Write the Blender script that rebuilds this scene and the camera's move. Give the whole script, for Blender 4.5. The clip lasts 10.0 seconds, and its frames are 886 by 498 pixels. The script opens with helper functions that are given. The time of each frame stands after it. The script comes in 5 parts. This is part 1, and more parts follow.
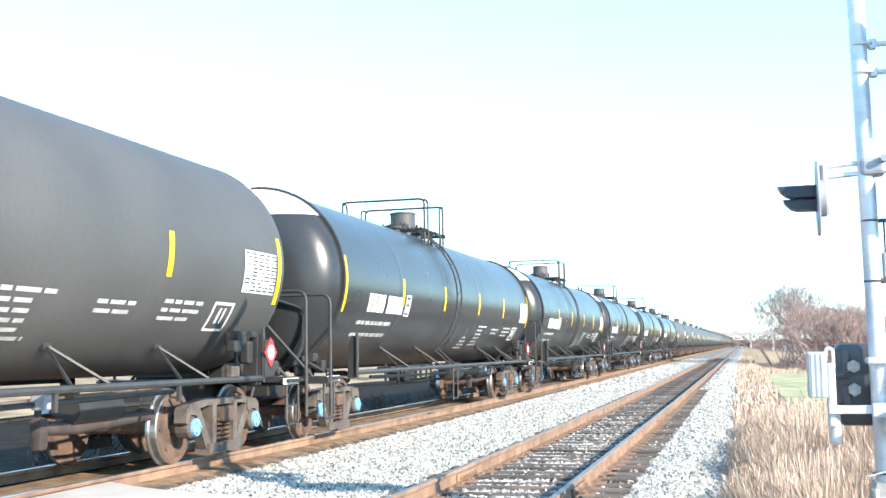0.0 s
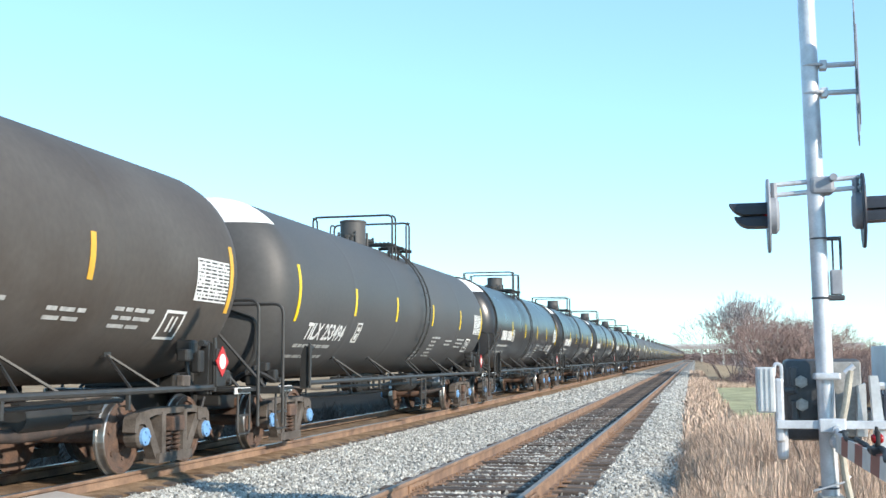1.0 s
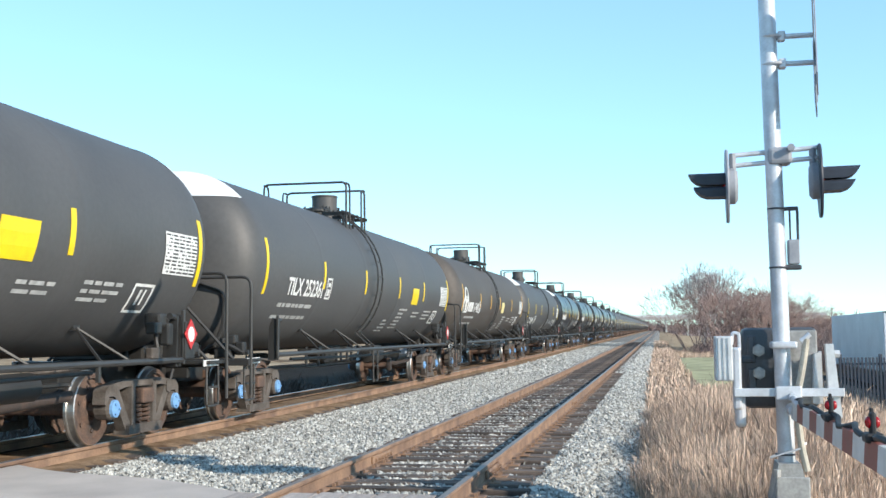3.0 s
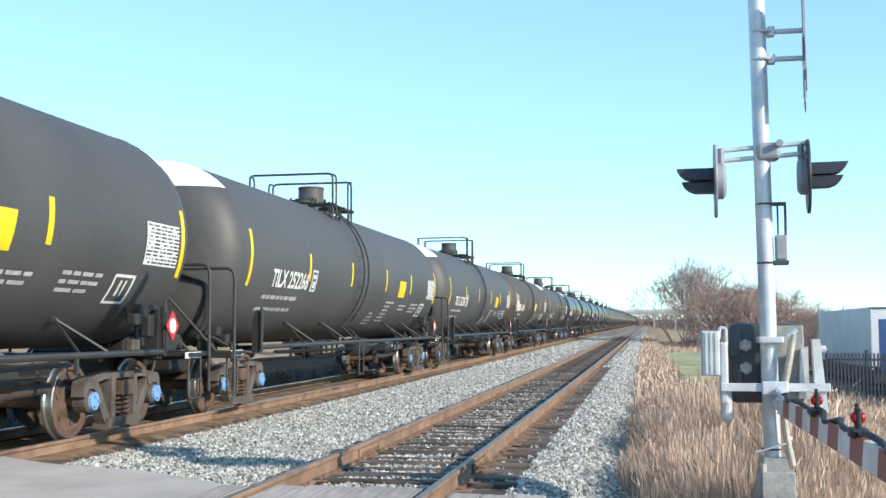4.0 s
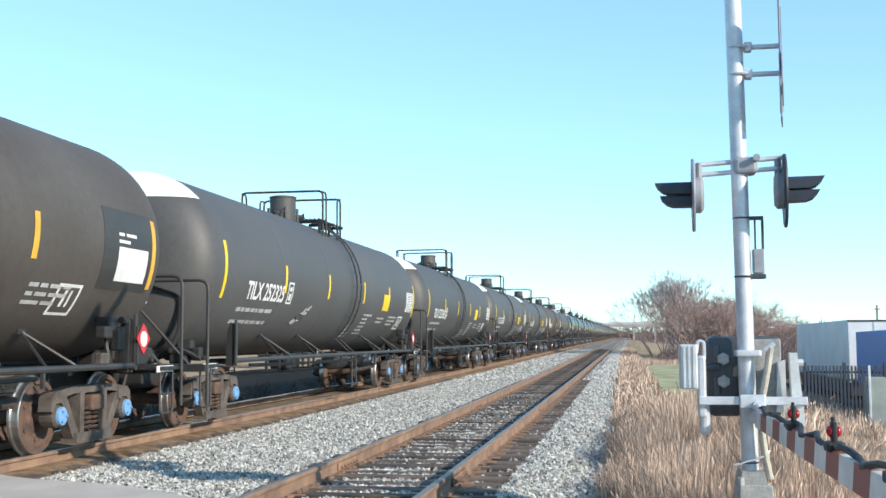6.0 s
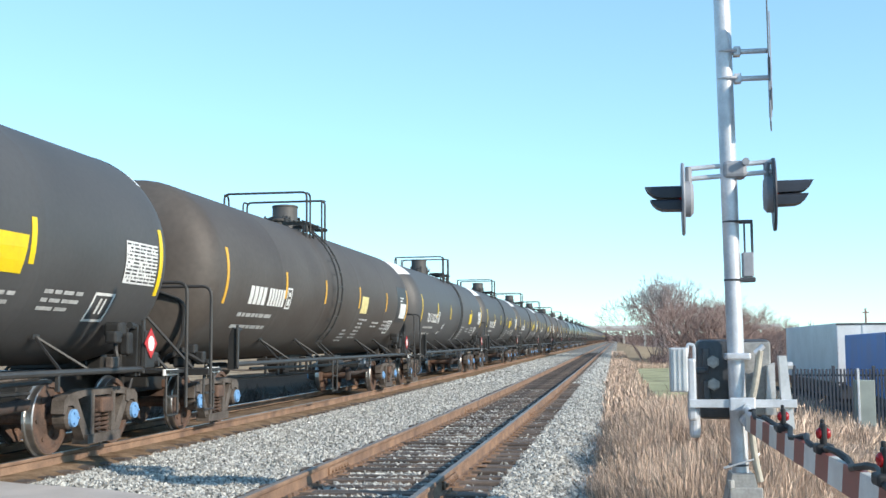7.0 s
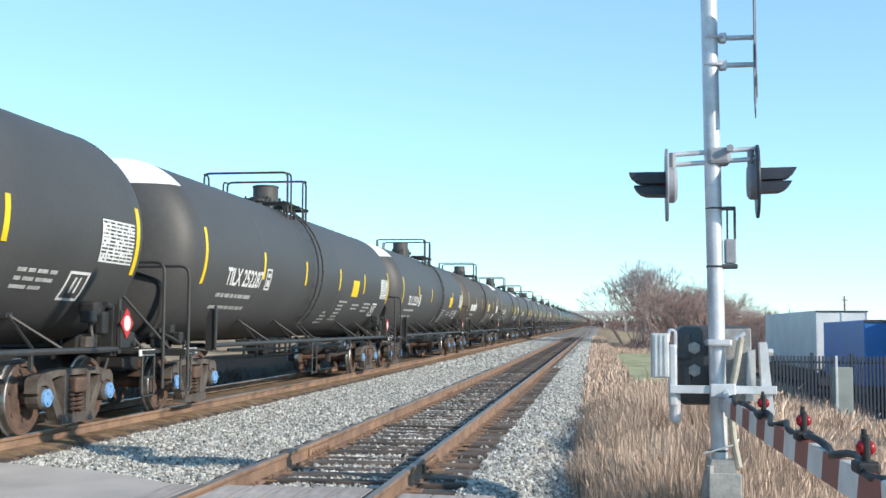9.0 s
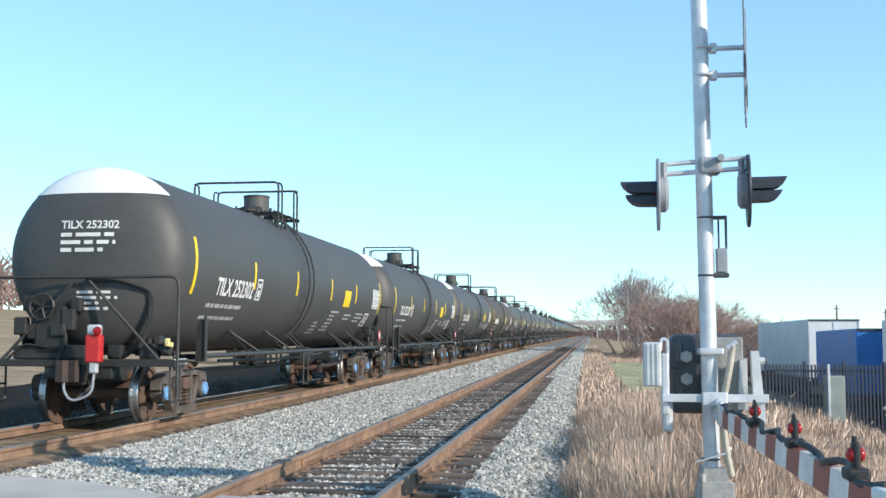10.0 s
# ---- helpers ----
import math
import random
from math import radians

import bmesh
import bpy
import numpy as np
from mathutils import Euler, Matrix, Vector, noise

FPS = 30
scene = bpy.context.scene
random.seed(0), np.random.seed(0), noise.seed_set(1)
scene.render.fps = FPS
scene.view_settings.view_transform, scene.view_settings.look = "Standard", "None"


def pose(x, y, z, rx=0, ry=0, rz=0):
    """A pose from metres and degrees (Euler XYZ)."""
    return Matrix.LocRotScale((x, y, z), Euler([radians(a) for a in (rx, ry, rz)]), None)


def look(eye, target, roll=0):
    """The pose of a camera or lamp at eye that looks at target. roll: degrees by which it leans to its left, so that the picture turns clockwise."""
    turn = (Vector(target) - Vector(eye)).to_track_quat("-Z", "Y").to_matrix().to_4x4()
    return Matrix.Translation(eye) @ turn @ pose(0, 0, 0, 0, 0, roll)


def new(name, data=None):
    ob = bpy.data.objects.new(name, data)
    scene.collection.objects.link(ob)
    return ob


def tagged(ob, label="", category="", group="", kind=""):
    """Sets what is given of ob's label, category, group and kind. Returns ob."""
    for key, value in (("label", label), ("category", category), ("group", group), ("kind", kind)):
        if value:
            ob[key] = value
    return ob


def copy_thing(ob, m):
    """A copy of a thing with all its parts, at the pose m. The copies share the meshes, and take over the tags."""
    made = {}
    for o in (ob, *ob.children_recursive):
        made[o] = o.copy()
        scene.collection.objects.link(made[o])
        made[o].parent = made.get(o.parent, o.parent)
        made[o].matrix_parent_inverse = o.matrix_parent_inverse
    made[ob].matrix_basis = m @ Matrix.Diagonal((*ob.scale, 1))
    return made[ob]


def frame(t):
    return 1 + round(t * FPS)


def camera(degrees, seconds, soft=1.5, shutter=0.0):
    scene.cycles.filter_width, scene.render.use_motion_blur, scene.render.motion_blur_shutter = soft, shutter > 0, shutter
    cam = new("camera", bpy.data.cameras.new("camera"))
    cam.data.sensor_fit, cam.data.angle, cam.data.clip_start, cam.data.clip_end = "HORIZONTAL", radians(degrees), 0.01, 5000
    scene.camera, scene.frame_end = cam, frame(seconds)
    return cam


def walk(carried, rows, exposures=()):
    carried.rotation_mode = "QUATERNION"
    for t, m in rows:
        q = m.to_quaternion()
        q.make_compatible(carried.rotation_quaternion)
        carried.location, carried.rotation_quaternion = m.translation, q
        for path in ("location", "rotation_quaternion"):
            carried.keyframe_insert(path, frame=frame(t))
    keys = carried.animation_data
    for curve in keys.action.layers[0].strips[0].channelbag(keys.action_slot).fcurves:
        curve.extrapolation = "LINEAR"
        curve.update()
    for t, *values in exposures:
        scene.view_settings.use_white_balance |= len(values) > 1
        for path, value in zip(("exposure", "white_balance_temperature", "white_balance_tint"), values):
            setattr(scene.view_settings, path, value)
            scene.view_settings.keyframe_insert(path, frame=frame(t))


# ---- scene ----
cam = camera(43.3, 10.0)
PATH = [
    (0, (-0.047, 0.341, 1.496), (-0.556, 2.266, 1.684), -0.9),
    (0.5, (-0.038, 0.367, 1.497), (-0.468, 2.312, 1.685), 0.1),
    (1, (-0.044, 0.322, 1.504), (-0.474, 2.264, 1.71), -0.3),
    (1.5, (-0.034, 0.309, 1.501), (-0.446, 2.256, 1.7), -0.4),
    (2, (-0.021, 0.328, 1.501), (-0.414, 2.282, 1.662), -0.4),
    (2.5, (-0.007, 0.327, 1.497), (-0.39, 2.284, 1.654), -0.6),
    (4, (0.003, 0.343, 1.492), (-0.35, 2.306, 1.636), -0.3),
    (4.5, (-0.003, 0.35, 1.497), (-0.35, 2.315, 1.633), -0.1),
    (5, (-0.002, 0.337, 1.491), (-0.333, 2.304, 1.633), -0.1),
    (5.5, (0.002, 0.33, 1.497), (-0.328, 2.296, 1.649), -0.3),
    (6, (0.015, 0.343, 1.5), (-0.303, 2.31, 1.666), -0.3),
    (7.5, (0.008, 0.315, 1.496), (-0.274, 2.287, 1.669), -0.3),
    (8, (0.006, 0.327, 1.498), (-0.255, 2.304, 1.652), -0.1),
    (8.5, (0.001, 0.327, 1.495), (-0.267, 2.303, 1.642), 0.0),
    (9, (0.0, 0.345, 1.499), (-0.269, 2.322, 1.642), 0.2),
    (9.5, (0.0, 0.328, 1.499), (-0.258, 2.305, 1.655), 0.1),
    (10, (0.005, 0.32, 1.495), (-0.251, 2.297, 1.656), -0.0),
]
walk(cam, [(t, look(eye, target, roll)) for t, eye, target, roll in PATH], exposures=[(0.0, 1.2, 6500, 10), (0.4, 0.85, 6500, 10), (0.7, 0.45, 6500, 10), (1.0, 0.33, 6500, 10), (1.5, 0.2, 6500, 10), (5.5, 0.18, 6500, 10), (7.5, 0.08, 6500, 10), (10.0, 0.05, 6500, 10)])

# ---------------------------------------------------------------- world, sun
SUN_DIR = Vector((0.87, -0.48, 0.43)).normalized()
world = bpy.data.worlds.new("sky")
scene.world = world
world.use_nodes = True
wn = world.node_tree
sky = wn.nodes.new("ShaderNodeTexSky")
sky.sky_type = "NISHITA"
sky.sun_disc = False
sky.sun_elevation = math.asin(SUN_DIR.z)
sky.sun_rotation = math.atan2(SUN_DIR.x, SUN_DIR.y)
sky.altitude, sky.air_density, sky.dust_density, sky.ozone_density = 1500, 1.0, 0.0, 2.0
tint = wn.nodes.new("ShaderNodeMix")
tint.data_type, tint.blend_type = "RGBA", "MULTIPLY"
tint.inputs["Factor"].default_value = 1.0
tint.inputs["B"].default_value = (0.75, 1.04, 1.12, 1)
soften = wn.nodes.new("ShaderNodeGamma")
soften.inputs[1].default_value = 0.65
wn.links.new(sky.outputs[0], soften.inputs[0])
wn.links.new(soften.outputs[0], tint.inputs["A"])
wn.links.new(tint.outputs["Result"], wn.nodes["Background"].inputs[0])
wn.nodes["Background"].inputs[1].default_value = 0.37
sun_data = bpy.data.lights.new("sun", "SUN")
sun_data.energy, sun_data.angle, sun_data.color = 5.0, radians(0.5), (1.0, 0.895, 0.755)
sun = new("sun", sun_data)
sun.matrix_world = look(SUN_DIR * 60, (0, 0, 0))

# ---------------------------------------------------------------- materials


def surface(name, color, rough=0.6, metal=0.0, vary=0.25, scale=6.0, fine=60.0, bump=0.15, second=None,
            random_hue=0.0, island=False, spec=0.5, stretch=(1, 1, 1), bump_dist=0.01):
    """A worn surface: two scales of noise on the colour, fine relief, and variation from piece to piece."""
    m = bpy.data.materials.new(name)
    m.use_nodes = True
    nt = m.node_tree
    bsdf = nt.nodes["Principled BSDF"]
    link = nt.links.new
    tc = nt.nodes.new("ShaderNodeTexCoord")
    mp = nt.nodes.new("ShaderNodeMapping")
    mp.inputs["Scale"].default_value = stretch
    link(tc.outputs["Object"], mp.inputs[0])
    n1 = nt.nodes.new("ShaderNodeTexNoise")
    n1.inputs["Scale"].default_value, n1.inputs["Detail"].default_value = scale, 6
    n2 = nt.nodes.new("ShaderNodeTexNoise")
    n2.inputs["Scale"].default_value, n2.inputs["Detail"].default_value = fine, 4
    link(mp.outputs[0], n1.inputs[0])
    link(mp.outputs[0], n2.inputs[0])
    c = Vector(color)
    d = Vector(second) if second else c * (1 - vary)
    r1 = nt.nodes.new("ShaderNodeValToRGB")
    r1.color_ramp.elements[0].position, r1.color_ramp.elements[1].position = 0.32, 0.68
    r1.color_ramp.elements[0].color = (*d, 1)
    r1.color_ramp.elements[1].color = (*(c * (1 + vary * 0.35)), 1)
    link(n1.outputs["Fac"], r1.inputs[0])
    mul = nt.nodes.new("ShaderNodeMix")
    mul.data_type, mul.blend_type = "RGBA", "MULTIPLY"
    mul.inputs["Factor"].default_value = 1.0
    r2 = nt.nodes.new("ShaderNodeValToRGB")
    r2.color_ramp.elements[0].position, r2.color_ramp.elements[1].position = 0.3, 0.7
    lo = 1 - vary * 0.6
    r2.color_ramp.elements[0].color, r2.color_ramp.elements[1].color = (lo, lo, lo, 1), (1, 1, 1, 1)
    link(n2.outputs["Fac"], r2.inputs[0])
    link(r1.outputs[0], mul.inputs["A"])
    link(r2.outputs[0], mul.inputs["B"])
    out = mul.outputs["Result"]
    if random_hue:
        if island:
            rnd = nt.nodes.new("ShaderNodeNewGeometry").outputs["Random Per Island"]
        else:
            rnd = nt.nodes.new("ShaderNodeObjectInfo").outputs["Random"]
        mr = nt.nodes.new("ShaderNodeMapRange")
        mr.inputs["To Min"].default_value, mr.inputs["To Max"].default_value = 1 - random_hue, 1 + random_hue
        link(rnd, mr.inputs["Value"])
        hsv = nt.nodes.new("ShaderNodeHueSaturation")
        link(mr.outputs[0], hsv.inputs["Value"])
        link(out, hsv.inputs["Color"])
        out = hsv.outputs[0]
    link(out, bsdf.inputs["Base Color"])
    rr = nt.nodes.new("ShaderNodeMapRange")
    rr.inputs["To Min"].default_value, rr.inputs["To Max"].default_value = max(0.03, rough - 0.1), min(1, rough + 0.1)
    link(n1.outputs["Fac"], rr.inputs["Value"])
    link(rr.outputs[0], bsdf.inputs["Roughness"])
    bsdf.inputs["Metallic"].default_value = metal
    bsdf.inputs["Specular IOR Level"].default_value = spec
    if bump:
        b = nt.nodes.new("ShaderNodeBump")
        b.inputs["Strength"].default_value, b.inputs["Distance"].default_value = bump, bump_dist
        link(n2.outputs["Fac"], b.inputs["Height"])
        link(b.outputs[0], bsdf.inputs["Normal"])
    return m


def glow(name, color, strength):
    m = surface(name, color, rough=0.25, vary=0.1, bump=0)
    bsdf = m.node_tree.nodes["Principled BSDF"]
    bsdf.inputs["Emission Color"].default_value = (*color, 1)
    bsdf.inputs["Emission Strength"].default_value = strength
    return m


M_TANK = surface("black_tank_paint", (0.085, 0.083, 0.083), rough=0.56, vary=0.22, scale=0.5, fine=14, bump=0.03, random_hue=0.12)
M_DUSTY = surface("dusty_black_tank_paint", (0.09, 0.08, 0.072), rough=0.62, vary=0.3, scale=0.7, fine=10, bump=0.03, second=(0.07, 0.055, 0.045))
M_ORANGE = surface("faded_orange_tape", (0.75, 0.42, 0.05), rough=0.5, vary=0.2, scale=5, bump=0.02)
M_PALEYEL = surface("faded_yellow_notice", (0.8, 0.68, 0.3), rough=0.5, vary=0.2, scale=9, bump=0.02)
M_SCUFF = surface("chalky_scuff", (0.3, 0.3, 0.3), rough=0.8, vary=0.4, scale=30, bump=0.02)
M_YARD = surface("dark_yard_asphalt", (0.045, 0.047, 0.05), rough=0.9, vary=0.3, scale=0.5, fine=20, bump=0.3, spec=0.1)
M_TARGET = surface("grey_target_back", (0.32, 0.34, 0.38), rough=0.5, vary=0.2, scale=6, bump=0.03)
M_GLOSS = surface("glossy_black_tank_paint", (0.035, 0.036, 0.04), spec=0.5, rough=0.3, vary=0.25, scale=0.6, fine=14, bump=0.02, random_hue=0.1)
M_CAP = surface("white_head_paint", (0.8, 0.82, 0.82), rough=0.35, vary=0.08, scale=2, bump=0.03)
M_BLACK = surface("black_steel", (0.035, 0.034, 0.033), rough=0.55, vary=0.35, scale=5, fine=50, bump=0.1)
M_PIPE = surface("dusty_black_pipe", (0.052, 0.05, 0.048), rough=0.5, vary=0.3, scale=4, fine=40, bump=0.05)
M_RUSTY = surface("brown_rusty_cast_steel", (0.15, 0.088, 0.062), rough=0.85, vary=0.45, scale=5, fine=40, bump=0.3, second=(0.07, 0.052, 0.045))
M_DARKRUST = surface("dark_rusty_steel", (0.075, 0.05, 0.04), rough=0.8, vary=0.45, scale=5, fine=40, bump=0.2, second=(0.04, 0.032, 0.03))
M_GRIME = surface("grimy_grey_cast_steel", (0.14, 0.12, 0.105), rough=0.85, vary=0.4, scale=5, fine=40, bump=0.3, second=(0.075, 0.06, 0.05))
M_TREAD = surface("polished_wheel_steel", (0.62, 0.6, 0.58), rough=0.4, metal=1.0, vary=0.2, scale=8, bump=0.03)
M_YELLOW = surface("yellow_reflective_tape", (0.85, 0.6, 0.01), rough=0.4, vary=0.12, scale=5, bump=0.02)
M_WHITE = surface("white_stencil_paint", (0.78, 0.78, 0.76), rough=0.5, vary=0.15, scale=6, bump=0.02)
M_RED = surface("red_paint", (0.55, 0.03, 0.03), rough=0.4, vary=0.15, scale=8, bump=0.03)
M_BLUECAP = surface("blue_bearing_cap", (0.2, 0.4, 0.7), rough=0.45, vary=0.25, scale=12, bump=0.05)
M_RAIL = surface("rusty_rail_side", (0.31, 0.195, 0.125), rough=0.85, vary=0.4, scale=2.5, fine=50, bump=0.25, second=(0.17, 0.105, 0.075))
M_RAILTOP = surface("worn_rail_head", (0.29, 0.245, 0.215), rough=0.5, metal=0.3, vary=0.25, scale=3, bump=0.04)
M_POLISHED = surface("polished_rail_head", (0.46, 0.45, 0.45), rough=0.34, metal=1.0, vary=0.2, scale=3, bump=0.02)
M_FADED = surface("faded_stencil_paint", (0.5, 0.5, 0.49), rough=0.6, vary=0.3, scale=9, bump=0.02)
M_TIE = surface("weathered_tie_wood", (0.15, 0.115, 0.095), rough=0.9, vary=0.5, scale=3, fine=30, bump=0.5, random_hue=0.3, stretch=(1, 6, 6), second=(0.05, 0.043, 0.04))
M_PLANK = surface("weathered_crossing_planks", (0.5, 0.43, 0.39), rough=0.9, vary=0.35, scale=2, fine=25, bump=0.4, random_hue=0.12, stretch=(6, 1, 6))
M_ROAD = surface("worn_pale_asphalt", (0.57, 0.5, 0.45), rough=0.92, vary=0.2, scale=1.2, fine=70, bump=0.3)
M_BALLAST = surface("crushed_stone_bed", (0.36, 0.35, 0.33), rough=0.95, spec=0.1, vary=0.75, scale=9, fine=28, bump=1.0, second=(0.15, 0.145, 0.135), bump_dist=0.05)
M_STONE = surface("crushed_stone", (0.45, 0.448, 0.42), rough=0.9, vary=0.3, scale=6, fine=60, bump=0.2, random_hue=0.55, island=True)
M_SOIL = surface("dry_winter_ground", (0.44, 0.33, 0.22), rough=0.97, spec=0.08, vary=0.5, scale=0.35, fine=9, bump=0.6, second=(0.28, 0.2, 0.125), bump_dist=0.05)
# near-black ground: the train's shade is put into the colour
M_SHADEGROUND = surface("dark_cinder_ground", (0.035, 0.03, 0.026), rough=0.97, spec=0.05, vary=0.5, scale=1.2, fine=20, bump=0.6, bump_dist=0.03)
M_DIRT = surface("rust_stained_dirt", (0.33, 0.23, 0.15), rough=0.97, spec=0.08, vary=0.5, scale=3, fine=25, bump=0.7, second=(0.16, 0.1, 0.06), bump_dist=0.03)
M_LAWN = surface("mown_green_grass", (0.52, 0.49, 0.27), rough=0.97, vary=0.4, scale=0.8, fine=30, bump=0.7, bump_dist=0.04)
M_REED = surface("dry_reed", (0.72, 0.56, 0.44), rough=0.85, vary=0.35, scale=1.1, fine=30, bump=0.0, random_hue=0.6, island=True, second=(0.36, 0.25, 0.19))
M_PALETWIG = surface("pale_bare_twigs", (0.6, 0.52, 0.49), rough=0.95, vary=0.3, scale=2, fine=20, bump=0.0, random_hue=0.25, island=True)
M_DARKBRUSH = surface("dark_brush_stems", (0.11, 0.08, 0.065), rough=0.95, vary=0.4, scale=2, fine=20, bump=0.0, random_hue=0.4, island=True)
M_TWIG = surface("bare_twigs", (0.33, 0.235, 0.21), rough=0.95, vary=0.3, scale=2, fine=20, bump=0.0, random_hue=0.3, island=True)
M_GALV = surface("galvanised_steel", (0.66, 0.68, 0.72), rough=0.4, metal=0.3, vary=0.2, scale=6, fine=50, bump=0.04)
M_CONDUIT = surface("beige_conduit", (0.5, 0.46, 0.38), rough=0.6, vary=0.3, scale=9, fine=60, bump=0.1)
M_BASE = surface("dull_zinc_base", (0.4, 0.4, 0.39), rough=0.6, metal=0.2, vary=0.35, scale=5, fine=40, bump=0.1)
M_ALU = surface("aluminium_paint", (0.66, 0.67, 0.68), rough=0.4, metal=0.3, vary=0.18, scale=5, fine=40, bump=0.05)
M_DARKBOX = surface("dark_enclosure_paint", (0.07, 0.075, 0.085), rough=0.45, vary=0.25, scale=5, fine=40, bump=0.05)
M_HOOD = surface("black_hood_paint", (0.035, 0.042, 0.06), rough=0.5, vary=0.25, scale=8, bump=0.04)
M_REDREF = surface("red_gate_stripe", (0.3, 0.095, 0.08), rough=0.5, vary=0.2, scale=8, bump=0.03)
M_GATEWHITE = surface("white_gate_board", (0.72, 0.72, 0.7), rough=0.5, vary=0.15, scale=6, bump=0.04)
M_RUBBER = surface("black_rubber", (0.025, 0.025, 0.027), rough=0.6, vary=0.3, scale=20, bump=0.1)
M_CONC = surface("pale_concrete", (0.55, 0.54, 0.52), rough=0.9, vary=0.25, scale=1, fine=20, bump=0.2)
M_TRAILER = surface("white_trailer_panel", (0.72, 0.74, 0.76), rough=0.5, vary=0.15, scale=0.5, fine=8, bump=0.05)
M_BLUE = surface("blue_trailer_panel", (0.05, 0.22, 0.6), rough=0.45, vary=0.2, scale=0.6, fine=8, bump=0.05)
M_FENCE = surface("dark_fence_steel", (0.045, 0.055, 0.08), rough=0.6, vary=0.3, scale=5, bump=0.05)
M_LAMP_RED = glow("red_gate_lamp", (0.3, 0.007, 0.01), 0.1)
M_LAMP_SIG = glow("red_signal_lens", (0.25, 0.006, 0.008), 0.1)

# ---------------------------------------------------------------- mesh helpers


def part(name, bm, material, parent=None, label="", smooth=False):
    """Links a bmesh as one mesh object, under a thing or a part."""
    me = bpy.data.meshes.new(name)
    bmesh.ops.recalc_face_normals(bm, faces=bm.faces)
    bm.to_mesh(me)
    bm.free()
    for m in material if isinstance(material, (list, tuple)) else [material]:
        me.materials.append(m)
    if smooth:
        me.polygons.foreach_set("use_smooth", [True] * len(me.polygons))
        me.set_sharp_from_angle(angle=radians(40))
    ob = new(name, me)
    if parent:
        ob.parent = parent
    if label:
        tagged(ob, label)
    return ob


def again(ob, parent, m=None):
    """The same mesh once more under a parent, at a pose in the parent's space."""
    o = new(ob.name.split(".")[0], ob.data)
    o.parent = parent
    if m is not None:
        o.matrix_basis = m
    for key in ("label",):
        if key in ob:
            o[key] = ob[key]
    return o


def thing(name, label, category, group="", kind="", m=None):
    ob = tagged(new(name), label, category, group, kind)
    ob.empty_display_size = 0.2
    if m is not None:
        ob.matrix_basis = m
    return ob


def box(bm, c, s, bevel=0.0, m=None, mat=0):
    r = bmesh.ops.create_cube(bm, size=1.0, matrix=Matrix.LocRotScale(c, None, s))
    vs = r["verts"]
    if m is not None:
        bmesh.ops.transform(bm, matrix=m, verts=vs)
    fs = list({f for v in vs for f in v.link_faces})
    for f in fs:
        f.material_index = mat
    if bevel:
        es = list({e for v in vs for e in v.link_edges})
        g = bmesh.ops.bevel(bm, geom=es, offset=bevel, segments=2, affect="EDGES", profile=0.5)
        for f in g["faces"]:
            f.material_index = mat
    return vs


def rod(bm, a, b, r, seg=8, r2=None, mat=0, caps=True):
    a, b = Vector(a), Vector(b)
    d = b - a
    m = Matrix.Translation((a + b) / 2) @ d.to_track_quat("Z", "Y").to_matrix().to_4x4()
    g = bmesh.ops.create_cone(bm, cap_ends=caps, segments=seg, radius1=r, radius2=r if r2 is None else r2, depth=d.length, matrix=m)
    for f in {f for v in g["verts"] for f in v.link_faces}:
        f.material_index = mat
    return g["verts"]


def tube(bm, pts, r, seg=7, mat=0):
    """A pipe along a line of points with mitred bends."""
    pts = [Vector(p) for p in pts]
    rings = []
    side = None
    for i, p in enumerate(pts):
        d = (pts[min(i + 1, len(pts) - 1)] - pts[max(i - 1, 0)]).normalized()
        if side is None:
            side = d.orthogonal().normalized()
        side = (side - d * side.dot(d)).normalized()
        up = d.cross(side)
        rings.append([bm.verts.new(p + (side * math.cos(k * 2 * math.pi / seg) + up * math.sin(k * 2 * math.pi / seg)) * r) for k in range(seg)])
    for a, b in zip(rings, rings[1:]):
        for k in range(seg):
            f = bm.faces.new((a[k], a[(k + 1) % seg], b[(k + 1) % seg], b[k]))
            f.material_index = mat
    for ring in (rings[0], rings[-1]):
        bm.faces.new(ring).material_index = mat


def bent(pts, radius, n=4):
    """Rounds the corners of a polyline."""
    pts = [Vector(p) for p in pts]
    out = [pts[0]]
    for a, b, c in zip(pts, pts[1:], pts[2:]):
        u, w = (a - b), (c - b)
        r = min(radius, u.length * 0.48, w.length * 0.48)
        p, q = b + u.normalized() * r, b + w.normalized() * r
        for i in range(n + 1):
            s = i / n
            out.append(p * (1 - s) ** 2 + b * 2 * s * (1 - s) + q * s * s)
    out.append(pts[-1])
    return out


def lathe(bm, prof, axis="y", seg=48, mat=0, cap=True):
    """Turns (along, radius) pairs round an axis through the origin."""
    rings = []
    for a, r in prof:
        ring = []
        for k in range(seg):
            w = k * 2 * math.pi / seg
            u, v = r * math.cos(w), r * math.sin(w)
            ring.append(bm.verts.new({"y": (u, a, v), "z": (u, v, a), "x": (a, u, v)}[axis]))
        rings.append(ring)
    for a, b in zip(rings, rings[1:]):
        for k in range(seg):
            bm.faces.new((a[k], a[(k + 1) % seg], b[(k + 1) % seg], b[k])).material_index = mat
    if cap:
        bm.faces.new(rings[0]).material_index = mat
        bm.faces.new(rings[-1]).material_index = mat


